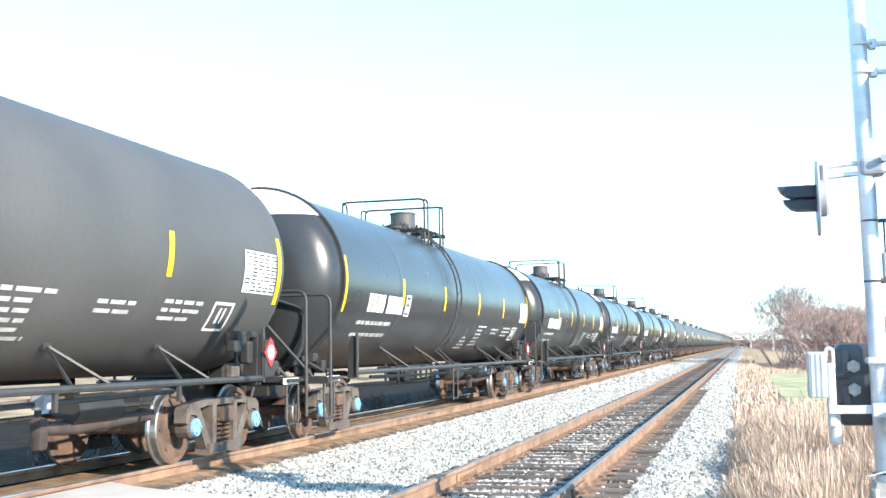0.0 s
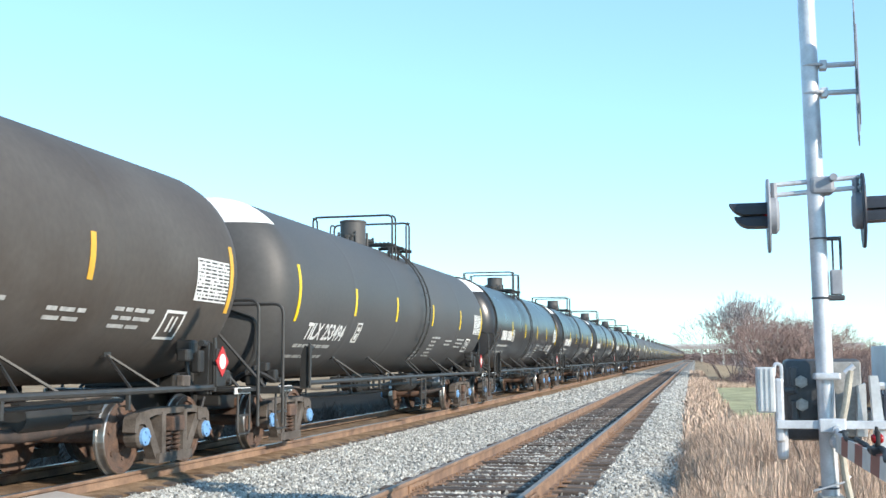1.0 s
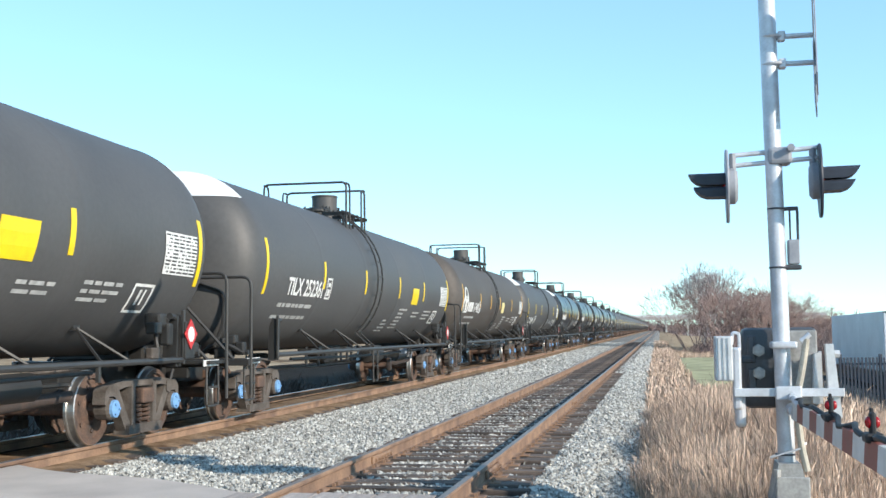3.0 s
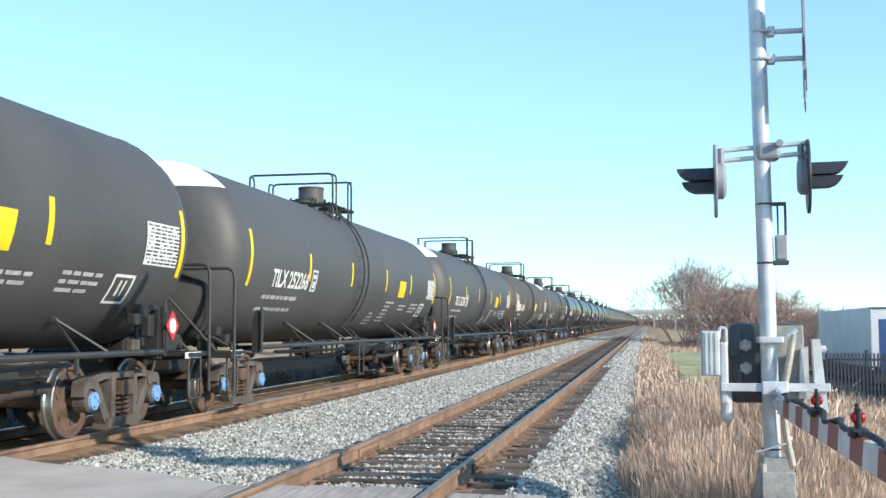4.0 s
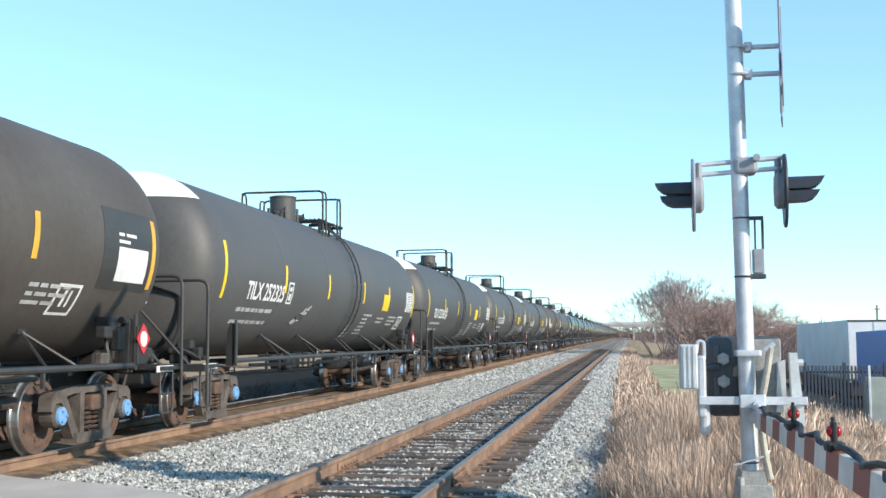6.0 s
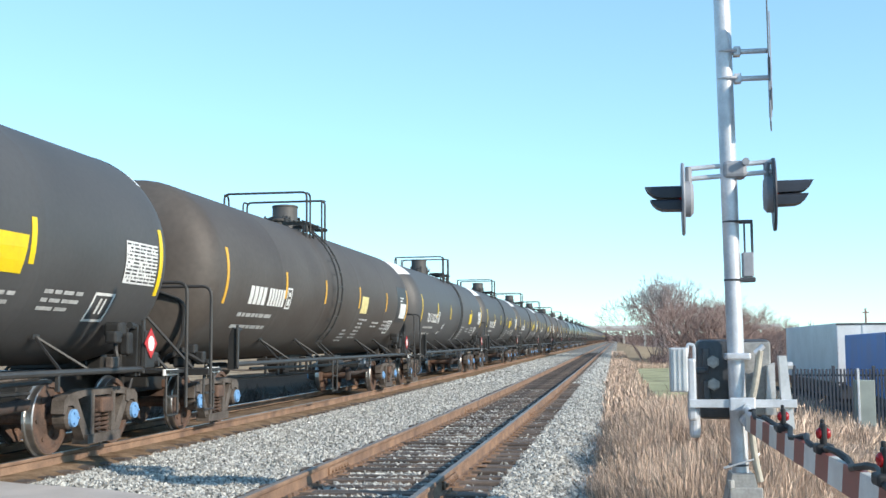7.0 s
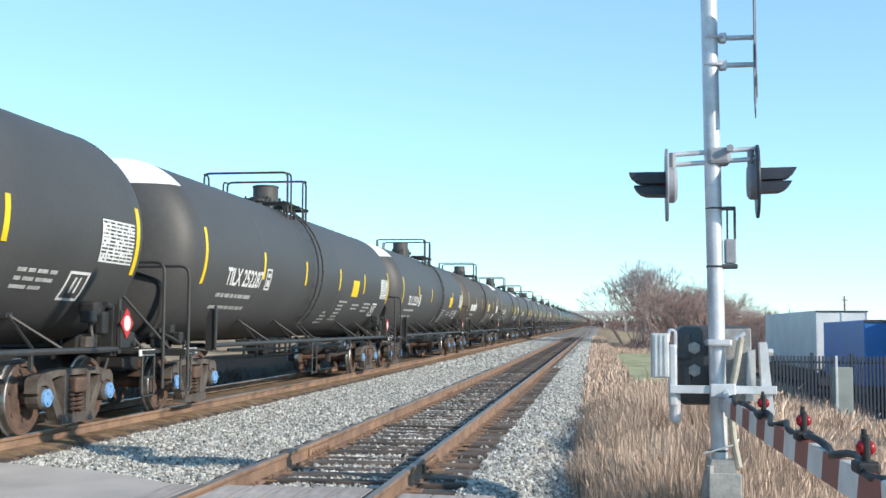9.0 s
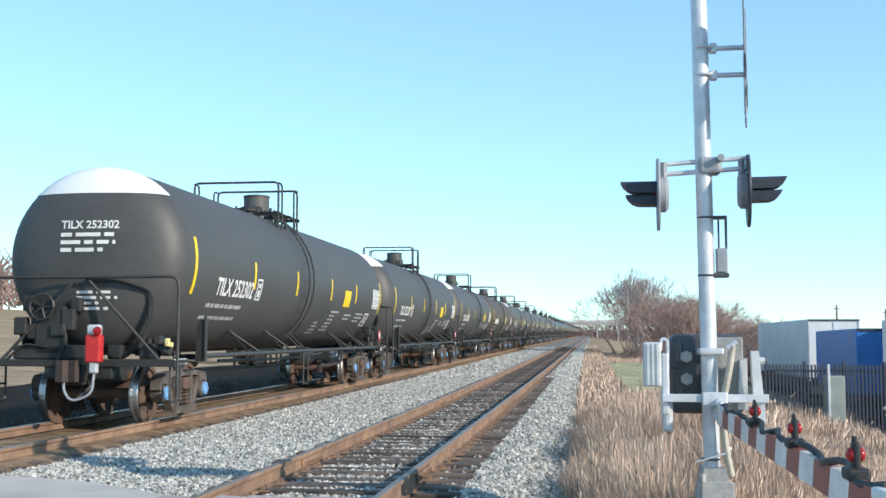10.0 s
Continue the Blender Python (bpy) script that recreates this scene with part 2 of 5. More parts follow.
def prism(bm, outline, axis, lo, hi, mat=0):
    """Extrudes an outline of (u, v) along an axis: x: (y, z); y: (x, z); z: (x, y)."""
    put = {"x": lambda u, v, w: (w, u, v), "y": lambda u, v, w: (u, w, v), "z": lambda u, v, w: (u, v, w)}[axis]
    a = [bm.verts.new(put(u, v, lo)) for u, v in outline]
    b = [bm.verts.new(put(u, v, hi)) for u, v in outline]
    n = len(a)
    for i in range(n):
        bm.faces.new((a[i], a[(i + 1) % n], b[(i + 1) % n], b[i])).material_index = mat
    bm.faces.new(a).material_index = mat
    bm.faces.new(b).material_index = mat


# ---------------------------------------------------------------- ground, ballast, road
NEAR_C, FAR_C = -2.515, -7.77
RAIL_Z = 0.18
GAUGE = 1.505


def easing(y):
    """Metres of run past the level stretch, eased in between 12 and 40 m."""
    return 0.0 if y < 12 else (y - 12) ** 2 / 56 if y < 40 else y - 26.0


def rise(y):
    """The line climbs gently away from the crossing."""
    return 0.0055 * easing(y)


def drift(y):
    """The line bears very slightly to the right."""
    return 0.003 * easing(y)


def ground_z(x, y):
    """Height of the natural ground: the bed stands a little proud, the yard lies lower, a bank closes the far fields."""
    z = -0.42 + rise(y) * (1.0 if -20 < x < 4 else max(0.0, 1 - (x - 4) / 36) if x > 0 else max(0.0, 1 + (x + 20) / 40))
    if x < -32:
        z += 8.2 * min(1, (-32 - x) / 80)
    if x > 3.5:
        z -= 1.35 * min(1, (x - 3.5) / 7.0) ** 0.8 * min(1, max(0, (y - 14) / 12))
    if x < -10.5:
        z -= 0.5 * min(1, (-10.5 - x) / 5)
    z += 0.05 * noise.noise((x * 0.3, y * 0.3, 0))
    return z


def graded(lo, hi, n, centre):
    s = np.linspace(-1, 1, n)
    s = np.sign(s) * np.abs(s) ** 3.2
    return [centre + (v * (hi - centre) if v > 0 else -v * (lo - centre)) for v in s]


bm = bmesh.new()
gx, gy = graded(-2600, 2600, 81, 0.5), graded(-2400, 3000, 81, 20)
grid = [[bm.verts.new((x, y, ground_z(x, y))) for y in gy] for x in gx]
for i in range(len(gx) - 1):
    for j in range(len(gy) - 1):
        bm.faces.new((grid[i][j], grid[i + 1][j], grid[i + 1][j + 1], grid[i][j + 1]))
tagged(part("ground", bm, M_SOIL, smooth=True), "dry tan winter ground with short dead grass", "ground", kind="structure")

# strip behind the far track, painted dark as the train's shade
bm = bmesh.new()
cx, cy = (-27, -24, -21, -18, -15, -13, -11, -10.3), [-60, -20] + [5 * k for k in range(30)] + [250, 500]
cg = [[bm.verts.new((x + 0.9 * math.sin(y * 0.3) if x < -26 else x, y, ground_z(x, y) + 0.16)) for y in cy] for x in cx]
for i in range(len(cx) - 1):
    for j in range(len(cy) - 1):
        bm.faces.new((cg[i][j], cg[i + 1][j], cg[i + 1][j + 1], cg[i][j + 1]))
tagged(part("cinder_strip", bm, M_SHADEGROUND, smooth=True), "ground strip beyond the far track, painted near-black for the train's shade", "ground", kind="structure")


def bed_z(x):
    """Height of the crushed stone across both tracks."""
    if x > -1.1:
        t = min(1, (x + 1.1) / 1.25)
        return -0.03 - 0.47 * t * t * (3 - 2 * t) * 1.0
    if x < -9.6:
        t = min(1, (-9.6 - x) / 1.6)
        return -0.03 - 0.95 * t
    if -9.3 < x < -6.7:
        return 0.04
    return -0.03 - 0.03 * math.sin(math.pi * min(1, max(0, (x + 6.9) / 3.4)))


bm = bmesh.new()
xs = [-11.2, -10.4, -9.6, -9.2, -8.4, -7.77, -7.2, -6.75, -6.5, -6.1, -5.5, -4.8, -4.1, -3.5, -2.5, -1.6, -1.1, -0.85, -0.6, -0.35, -0.1, 0.15]
ys = [-200, -60, -20, 0] + [4 + 1.5 * k for k in range(40)] + [70, 90, 120, 180, 300, 600, 1200, 2400]
grid = [[bm.verts.new((x + drift(y), y, bed_z(x) + rise(y) + 0.02 * noise.noise((x * 2, y * 2, 3)))) for y in ys] for x in xs]
for i in range(len(xs) - 1):
    for j in range(len(ys) - 1):
        f = bm.faces.new((grid[i][j], grid[i + 1][j], grid[i + 1][j + 1], grid[i][j + 1]))
        # index 2: bed past the far rail, coloured as if in the train's shade
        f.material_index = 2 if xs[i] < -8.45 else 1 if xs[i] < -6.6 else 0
tagged(part("ballast_bed", bm, [M_BALLAST, M_DIRT, M_SHADEGROUND], smooth=True), "pale grey crushed stone ballast bed under both tracks", "ballast", kind="structure")


def scatter_stones(name, count, region, seed, size=(0.017, 0.041)):
    """Loose stones on the bed, one joined mesh."""
    rng = np.random.default_rng(seed)
    base_v = np.array([(1, 0, 0), (-1, 0, 0), (0, 1, 0), (0, -1, 0), (0, 0, 1), (0, 0, -1)], float)
    base_f = np.array([(0, 2, 4), (2, 1, 4), (1, 3, 4), (3, 0, 4), (2, 0, 5), (1, 2, 5), (3, 1, 5), (0, 3, 5)])
    pos = []
    while len(pos) < count:
        x, y = region(rng)
        pos.append((x + drift(y), y, bed_z(x) + rise(y)))
    pos = np.array(pos)
    s = rng.uniform(*size, (count, 1, 1)) * rng.uniform(0.6, 1.25, (count, 6, 1))
    v = base_v[None] * s + rng.normal(0, 0.008, (count, 6, 3))
    q = rng.normal(size=(count, 4))
    q /= np.linalg.norm(q, axis=1, keepdims=True)
    w, a, b, c = q.T
    rot = np.array([[1 - 2 * (b * b + c * c), 2 * (a * b - c * w), 2 * (a * c + b * w)],
                    [2 * (a * b + c * w), 1 - 2 * (a * a + c * c), 2 * (b * c - a * w)],
                    [2 * (a * c - b * w), 2 * (b * c + a * w), 1 - 2 * (a * a + b * b)]]).transpose(2, 0, 1)
    v = np.einsum("nij,nkj->nki", rot, v) + pos[:, None] + np.array([0, 0, 0.012])
    f = base_f[None] + (np.arange(count) * 6)[:, None, None]
    me = bpy.data.meshes.new(name)
    me.from_pydata(v.reshape(-1, 3).tolist(), [], f.reshape(-1, 3).tolist())
    me.materials.append(M_STONE)
    return new(name, me)


def stones_between(rng):
    while True:
        y = 9.5 + 38 * rng.random() ** 1.7
        x = -3.4 - 3.1 * (1 - (1 - rng.random()) ** 1.15)
        if y > road_edge(x) - 0.15:
            return x, y


def road_edge(x):
    return 9.75 + max(0, -3.4 - x) * 0.52 + 0.1 * math.sin(x * 2.3)


def stones_shoulder(rng):
    return min(0.1, (-1.27 if rng.random() < 0.93 else -1.6) + 1.4 * rng.random()), 9.5 + 38 * rng.random() ** 1.7


def stones_cribs(rng):
    return rng.uniform(-3.1, -1.9), 9.8 + 27 * rng.random() ** 1.5


for nm, n, reg, sd in (("loose_ballast", 46000, stones_between, 1), ("loose_ballast", 22000, stones_shoulder, 2), ("loose_ballast", 10000, stones_cribs, 3)):
    tagged(scatter_stones(nm, n, reg, sd), "loose pale grey crushed stones beside the rails", "ballast", kind="stuff")

tagged(scatter_stones("loose_ballast", 14000, lambda rng: ((-6.4 + 3.0 * rng.random()) if rng.random() < 0.68 else (-1.55 + 1.5 * rng.random()), 42 + 90 * rng.random() ** 1.4), 4, (0.05, 0.09)), "loose pale grey crushed stones beside the rails", "ballast", kind="stuff")

# road over the crossing
bm = bmesh.new()
edge = [(x, road_edge(x)) for x in np.linspace(-6.9, -3.34, 19)]
prism(bm, [(-6.9, -8), (-3.34, -8)] + [(x, y) for x, y in reversed(edge)], "z", -0.3, 0.145)
tagged(part("road", bm, M_ROAD), "worn pale asphalt crossing between the tracks", "road", kind="structure")
bm = bmesh.new()
prism(bm, [(-30, -8), (-8.66, -8), (-8.66, 9.6), (-10.5, 9.8), (-30, 10)], "z", -0.3, 0.14)
tagged(part("road", bm, M_ROAD), "worn pale asphalt road beyond the far track", "road", kind="structure")
bm = bmesh.new()
prism(bm, [(-0.62, -8), (14, -8), (14, 5.0), (3, 6.4), (-0.62, 7.6)], "z", -0.6, 0.14)
tagged(part("road", bm, M_ROAD), "worn pale asphalt road before the crossing gate", "road", kind="structure")

# ---------------------------------------------------------------- tracks


def rail_outline(c):
    h = [(-0.07, 0.0), (0.07, 0.0), (0.07, 0.012), (0.012, 0.03), (0.009, 0.125), (0.034, 0.14), (0.037, 0.165), (0.03, 0.178),
         (-0.03, 0.178), (-0.037, 0.165), (-0.034, 0.14), (-0.009, 0.125), (-0.012, 0.03), (-0.07, 0.012)]
    return [(c + u, v) for u, v in h]


def sweep(bm, outline):
    """Runs an outline of (x, z) along the line, with its climb and bend."""
    rings = [[bm.verts.new((u + drift(y), y, v + rise(y))) for u, v in outline] for y in [-160, 0, 12] + [15 + 2.5 * k for k in range(11)] + [90, 250, 600, 1500]]
    n = len(outline)
    for a, b in zip(rings, rings[1:]):
        for i in range(n):
            bm.faces.new((a[i], a[(i + 1) % n], b[(i + 1) % n], b[i]))
    bm.faces.new(rings[0])
    bm.faces.new(rings[-1])


def make_rail(parent, x, head):
    bm = bmesh.new()
    sweep(bm, rail_outline(x))
    r = part("rail", bm, M_RAIL, parent)
    bm = bmesh.new()
    sweep(bm, [(x - 0.029, RAIL_Z - 0.002), (x + 0.029, RAIL_Z - 0.002), (x + 0.029, RAIL_Z + 0.002), (x - 0.029, RAIL_Z + 0.002)])
    part("railhead", bm, head, r, "worn shiny running surface")
    return r


def make_track(name, centre, label, ties, tie_start):
    tr = thing(name, label, "railway track", kind="structure")
    for s in (-1, 1):
        make_rail(tr, centre + s * GAUGE / 2, M_RAILTOP if centre > -5 else M_POLISHED)
    rng = random.Random(5)
    data = []
    for k in range(4):
        bm = bmesh.new()
        box(bm, (0, 0, -0.06), (2.5, 0.22, 0.16), bevel=0.012)
        for v in bm.verts:
            v.co.z += 0.012 * noise.noise((v.co.x * 3, k * 5.1, v.co.y * 9))
            v.co.y += 0.012 * noise.noise((v.co.x * 2, k * 3.3, 7))
        data.append(part("tie", bm, M_TIE, tr))
    for i in range(ties):
        y = tie_start + i * 0.52
        m = pose(centre + drift(y) + rng.uniform(-0.04, 0.04), y + rng.uniform(-0.03, 0.03), rise(y) + rng.uniform(-0.012, 0.006), 0, 0, rng.uniform(-1.2, 1.2))
        if i < 4:
            data[i].matrix_basis = m
        else:
            again(data[i % 4], tr, m)
    return tr


near_track = make_track("near_railway_track", NEAR_C, "rusty rails on weathered wooden ties in stone ballast", 232, 10.1)
far_track = make_track("far_railway_track", FAR_C, "rusty rails with polished heads under the tank train", 60, 12.2)

# joint bars with bolts, on the near track, and tie plates
for x, y in ((-3.268, 13.35), (-1.762, 12.15), (-3.268, 25.2), (-1.762, 24.0)):
    bm = bmesh.new()
    for s in (-1, 1):
        box(bm, (x + s * 0.026, y, 0.08), (0.028, 0.9, 0.085), bevel=0.008)
        for k in range(6):
            rod(bm, (x + s * 0.035, y - 0.36 + k * 0.145, 0.08), (x + s * 0.068, y - 0.36 + k * 0.145, 0.08), 0.021, 6)
    part("joint_bar", bm, M_RAIL, near_track, "bolted rusty joint bar")
bm = bmesh.new()
box(bm, (0, 0, 0.012), (0.36, 0.19, 0.018), bevel=0.004)
for sx in (-1, 1):
    for sy in (-1, 1):
        box(bm, (sx * 0.1, sy * 0.05, 0.035), (0.03, 0.03, 0.04))
plate = part("tie_plate", bm, M_RAIL, near_track)
first = True
for i in range(60):
    for s in (-1, 1):
        m = pose(NEAR_C + s * GAUGE / 2 + drift(10.1 + i * 0.52), 10.1 + i * 0.52, 0.004 + rise(10.1 + i * 0.52))
        if first:
            plate.matrix_basis, first = m, False
        else:
            again(plate, near_track, m)

# crossing planks
crossing = thing("plank_crossing", "weathered grey plank crossing between and beside the rails", "crossing", kind="structure")
plank = None
for row, (x, y1) in enumerate([(NEAR_C + (k - 2) * 0.262, 9.75 + 0.05 * (k % 2)) for k in range(5)] + [(-1.45, 9.5), (-1.19, 9.46), (-0.93, 9.5), (-3.52, 9.7)]):
    for k in range(3):
        m = pose(x, y1 - 1.25 - 2.52 * k, 0.07)
        if plank is None:
            bm = bmesh.new()
            box(bm, (0, 0, 0), (0.25, 2.5, 0.17), bevel=0.012)
            for v in bm.verts:
                v.co.z += 0.008 * noise.noise((v.co.x * 9, v.co.y * 2, 1))
            plank = part("plank", bm, M_PLANK, crossing)
            plank.matrix_basis = m
        else:
            again(plank, crossing, m)

# ---------------------------------------------------------------- tank cars
# Car space: y along the track in the direction of travel, x towards the near track, z up from the railhead.
R_TANK, Z_AXIS, HALF = 1.505, 2.605, 8.12
CAR_L, TRUCK_C, AXLE = 18.82, 7.25, 0.89
WHEEL_R = 0.457


STRIPES = (-7.95, -4.7, -1.58, 1.7, 4.6, 8.08)


def tank_profile(grow=0.0):
    prof = []
    n = 9
    for i in range(n + 1):
        a = math.pi / 2 * i / n
        prof.append((-HALF - 0.66 * math.cos(a) ** 0.8 - grow, max(0.02, (R_TANK + grow) * math.sin(a) ** 0.8)))
    prof.append((-HALF + 0.2, R_TANK + grow))
    for y in (-4.85, -1.6, 1.6, 4.85):
        prof += [(y - 0.2, R_TANK + grow), (y - 0.03, R_TANK + grow), (y, R_TANK + grow + 0.003), (y + 0.03, R_TANK + grow), (y + 0.2, R_TANK + grow)]
    prof += [(-p[0], p[1]) for p in reversed(prof[: n + 2])]
    return prof


def wrap(y, v, off=0.006, side=1):
    """A point on the shell at y, v metres above the axis along the curve."""
    a = v / R_TANK
    return Vector((side * (R_TANK + off) * math.cos(a), y, Z_AXIS + (R_TANK + off) * math.sin(a)))


def decal(bm, y0, y1, v0, v1, off=0.006, mat=0, skew=0.0, side=1):
    n = max(1, int(abs(v1 - v0) / 0.12))
    rows = []
    for i in range(n + 1):
        v = v0 + (v1 - v0) * i / n
        s = skew * (i / n - 0.5)
        rows.append([bm.verts.new(wrap(y0 + s, v, off, side)), bm.verts.new(wrap(y1 + s, v, off, side))])
    lows = [[bm.verts.new(wrap(q.co.y, v0 + (v1 - v0) * i / n, off - 0.005, side)) for q in r] for i, r in enumerate(rows)]
    for i in range(n):
        bm.faces.new((rows[i][0], rows[i][1], rows[i + 1][1], rows[i + 1][0])).material_index = mat
        for k in (0, 1):
            bm.faces.new((rows[i][k], rows[i + 1][k], lows[i + 1][k], lows[i][k])).material_index = mat


def lettering(text, height, width=None, squeeze=1.0):
    """Flat outlines of a text in Blender's own font, as vertices and faces in (u, v)."""
    cu = bpy.data.curves.new("lettering", "FONT")
    cu.body, cu.size, cu.resolution_u, cu.offset = text, height / 0.72, 3, height * 0.036
    ob = bpy.data.objects.new("lettering", cu)
    scene.collection.objects.link(ob)
    dg = bpy.context.evaluated_depsgraph_get()
    me = bpy.data.meshes.new_from_object(ob.evaluated_get(dg))
    v = [(p.co.x * squeeze, p.co.y) for p in me.vertices]
    f = [tuple(p.vertices) for p in me.polygons]
    bpy.data.objects.remove(ob)
    bpy.data.meshes.remove(me)
    if width:
        w = max(p[0] for p in v)
        v = [(p[0] * width / w, p[1]) for p in v]
    return v, f


def text_part(name, text, height, width, place, parent, material=None):
    """Lettering laid on a surface: place(u, v) gives the point."""
    v, f = lettering(text, height, width)
    me = bpy.data.meshes.new(name)
    me.from_pydata([place(*p) for p in v], [], f)
    me.materials.append(material or M_WHITE)
    ob = new(name, me)
    ob.parent = parent
    return ob


def text_bars(bm, y0, v_top, rows, height=0.07, gap=0.05, skew=0.0, seed=0, put=None):
    """Lines of small writing as bars of their size: rows are line lengths."""
    rng = random.Random(seed)
    v = v_top
    for length in rows:
        y, end = y0, y0 + length
        while y < end - 0.03:
            w = min(rng.uniform(0.12, 0.42), end - y)
            (put or decal)(bm, y, y + w, v - height, v)
            y += w + 0.06
        v -= height + gap


def table(bm, y0, y1, v0, v1, rows, cols, seed):
    """A printed panel: one sheet whose cells are white ground or dark print."""
    rng = random.Random(seed)
    g = [[bm.verts.new(wrap(y0 + (y1 - y0) * c / cols, v0 + (v1 - v0) * r / rows, 0.008)) for c in range(cols + 1)] for r in range(rows + 1)]
    for r in range(rows):
        for c in range(cols):
            dark = r % 2 == 1 and c % 7 != 0 and rng.random() < (0.85 if c > 6 or r in (5, 7) else 0.45)
            bm.faces.new((g[r][c], g[r][c + 1], g[r + 1][c + 1], g[r + 1][c])).material_index = int(dark)


def make_wheelset():
    """Axle and two wheels, turning about x."""
    bm = bmesh.new()
    rod(bm, (-0.98, 0, 0), (0.98, 0, 0), 0.085, 12)
    for s in (-1, 1):
        prof = [(0.68, 0.10), (0.70, 0.16), (0.715, 0.33), (0.69, 0.40), (0.685, 0.485), (0.715, 0.487), (0.722, WHEEL_R), (0.80, WHEEL_R - 0.004),
                (0.815, 0.445), (0.815, 0.385), (0.775, 0.37), (0.765, 0.2), (0.79, 0.15), (0.80, 0.10)]
        rings = []
        seg = 36
        for a, r in prof:
            rings.append([bm.verts.new((s * a, r * math.cos(k * 2 * math.pi / seg), r * math.sin(k * 2 * math.pi / seg))) for k in range(seg)])
        for i, (a, b) in enumerate(zip(rings, rings[1:])):
            for k in range(seg):
                bm.faces.new((a[k], a[(k + 1) % seg], b[(k + 1) % seg], b[k])).material_index = 1 if i in (4, 5, 6, 7) else 0
        for k in range(6):
            w = k * math.pi / 3
            rod(bm, (s * 0.77, 0.28 * math.cos(w), 0.28 * math.sin(w)), (s * 0.79, 0.28 * math.cos(w), 0.28 * math.sin(w)), 0.03, 6)
    return bm


def side_frame(bm, s):
    """Cast side frame: arched top, window openings left and right of the springs."""
    x0, x1 = s * 0.93, s * 1.06
    lo, hi = min(x0, x1), max(x0, x1)
    # pedestal ends over the axle boxes
    for e in (-1, 1):
        prism(bm, [(e * 0.7, 0.6), (e * 0.78, 0.58), (e * 0.84, 0.61), (e * 0.96, 0.61), (e * 1.03, 0.5), (e * 1.08, 0.52), (e * 1.06, 0.68), (e * 0.97, 0.75), (e * 0.7, 0.75)], "x", lo - 0.02, hi + 0.02)
        # diagonal tension leg and column
        prism(bm, [(e * 0.8, 0.62), (e * 0.67, 0.68), (e * 0.36, 0.24), (e * 0.46, 0.12)], "x", lo, hi)
        prism(bm, [(e * 0.36, 0.18), (e * 0.25, 0.18), (e * 0.25, 0.74), (e * 0.36, 0.74)], "x", lo - 0.01, hi + 0.02)
    prism(bm, [(-0.98, 0.64), (-0.98, 0.74), (-0.55, 0.8), (0.55, 0.8), (0.98, 0.74), (0.98, 0.66), (0.5, 0.71), (-0.5, 0.71)], "x", lo - 0.01, hi + 0.01)
    prism(bm, [(-0.48, 0.10), (0.48, 0.10), (0.48, 0.22), (-0.48, 0.22)], "x", lo - 0.04, hi + 0.05)


def coil(bm, c, r, z0, z1, turns, wire):
    pts = []
    n = turns * 9
    for i in range(n + 1):
        a = i * 2 * math.pi / 9
        pts.append((c[0] + r * math.cos(a), c[1] + r * math.sin(a), z0 + (z1 - z0) * i / n))
    tube(bm, pts, wire, 4)


def make_truck(parent, y):
    tr = tagged(new("truck"), "grimy four-wheel freight truck")
    tr.parent = parent
    tr.matrix_basis = pose(0, y, 0)
    for s in (-1, 1):
        bm = bmesh.new()
        side_frame(bm, s)
        part("side_frame", bm, M_GRIME, tr)
        bm = bmesh.new()
        coil(bm, (s * 1.0, -0.12), 0.085, 0.22, 0.52, 5, 0.018)
        part("coil_spring", bm, M_RUSTY, tr)
        bm = bmesh.new()
        coil(bm, (s * 1.0, 0.12), 0.085, 0.22, 0.52, 5, 0.018)
        part("coil_spring", bm, M_RUSTY, tr)
        for e in (-1, 1):
            bm = bmesh.new()
            lathe(bm, [(s * 0.90, 0.14), (s * 1.06, 0.14), (s * 1.10, 0.12)], "x", 14)
            lathe(bm, [(s * 1.10, 0.115), (s * 1.135, 0.11), (s * 1.14, 0.07)], "x", 14, mat=1)
            for k in range(3):
                w = k * 2.094
                rod(bm, (s * 1.135, 0.07 * math.cos(w), 0.07 * math.sin(w)), (s * 1.16, 0.07 * math.cos(w), 0.07 * math.sin(w)), 0.016, 6, mat=1)
            cap = part("bearing_cap", bm, [M_GRIME, M_BLUECAP], tr, "axle bearing with blue end cap")
            cap.matrix_basis = pose(0, e * AXLE, WHEEL_R)
    bm = bmesh.new()
    box(bm, (0, 0, 0.58), (2.3, 0.34, 0.2), bevel=0.03)
    box(bm, (0, 0, 0.72), (0.5, 0.5, 0.14), bevel=0.02)
    part("bolster", bm, M_RUSTY, tr)
    bm = bmesh.new()
    for e in (-1, 1):
        box(bm, (0, e * 0.36, 0.4), (1.75, 0.1, 0.12), bevel=0.02)
        for s in (-1, 1):
            box(bm, (s * 0.76, e * 0.41, 0.44), (0.1, 0.07, 0.34), bevel=0.015)
    part("brake_beam", bm, M_RUSTY, tr)
    for e in (-1, 1):
        w = part("wheelset", make_wheelset(), [M_RUSTY, M_TREAD], tr, "brown wheels with polished treads")
        w.matrix_basis = pose(0, e * AXLE, WHEEL_R)
    return tr


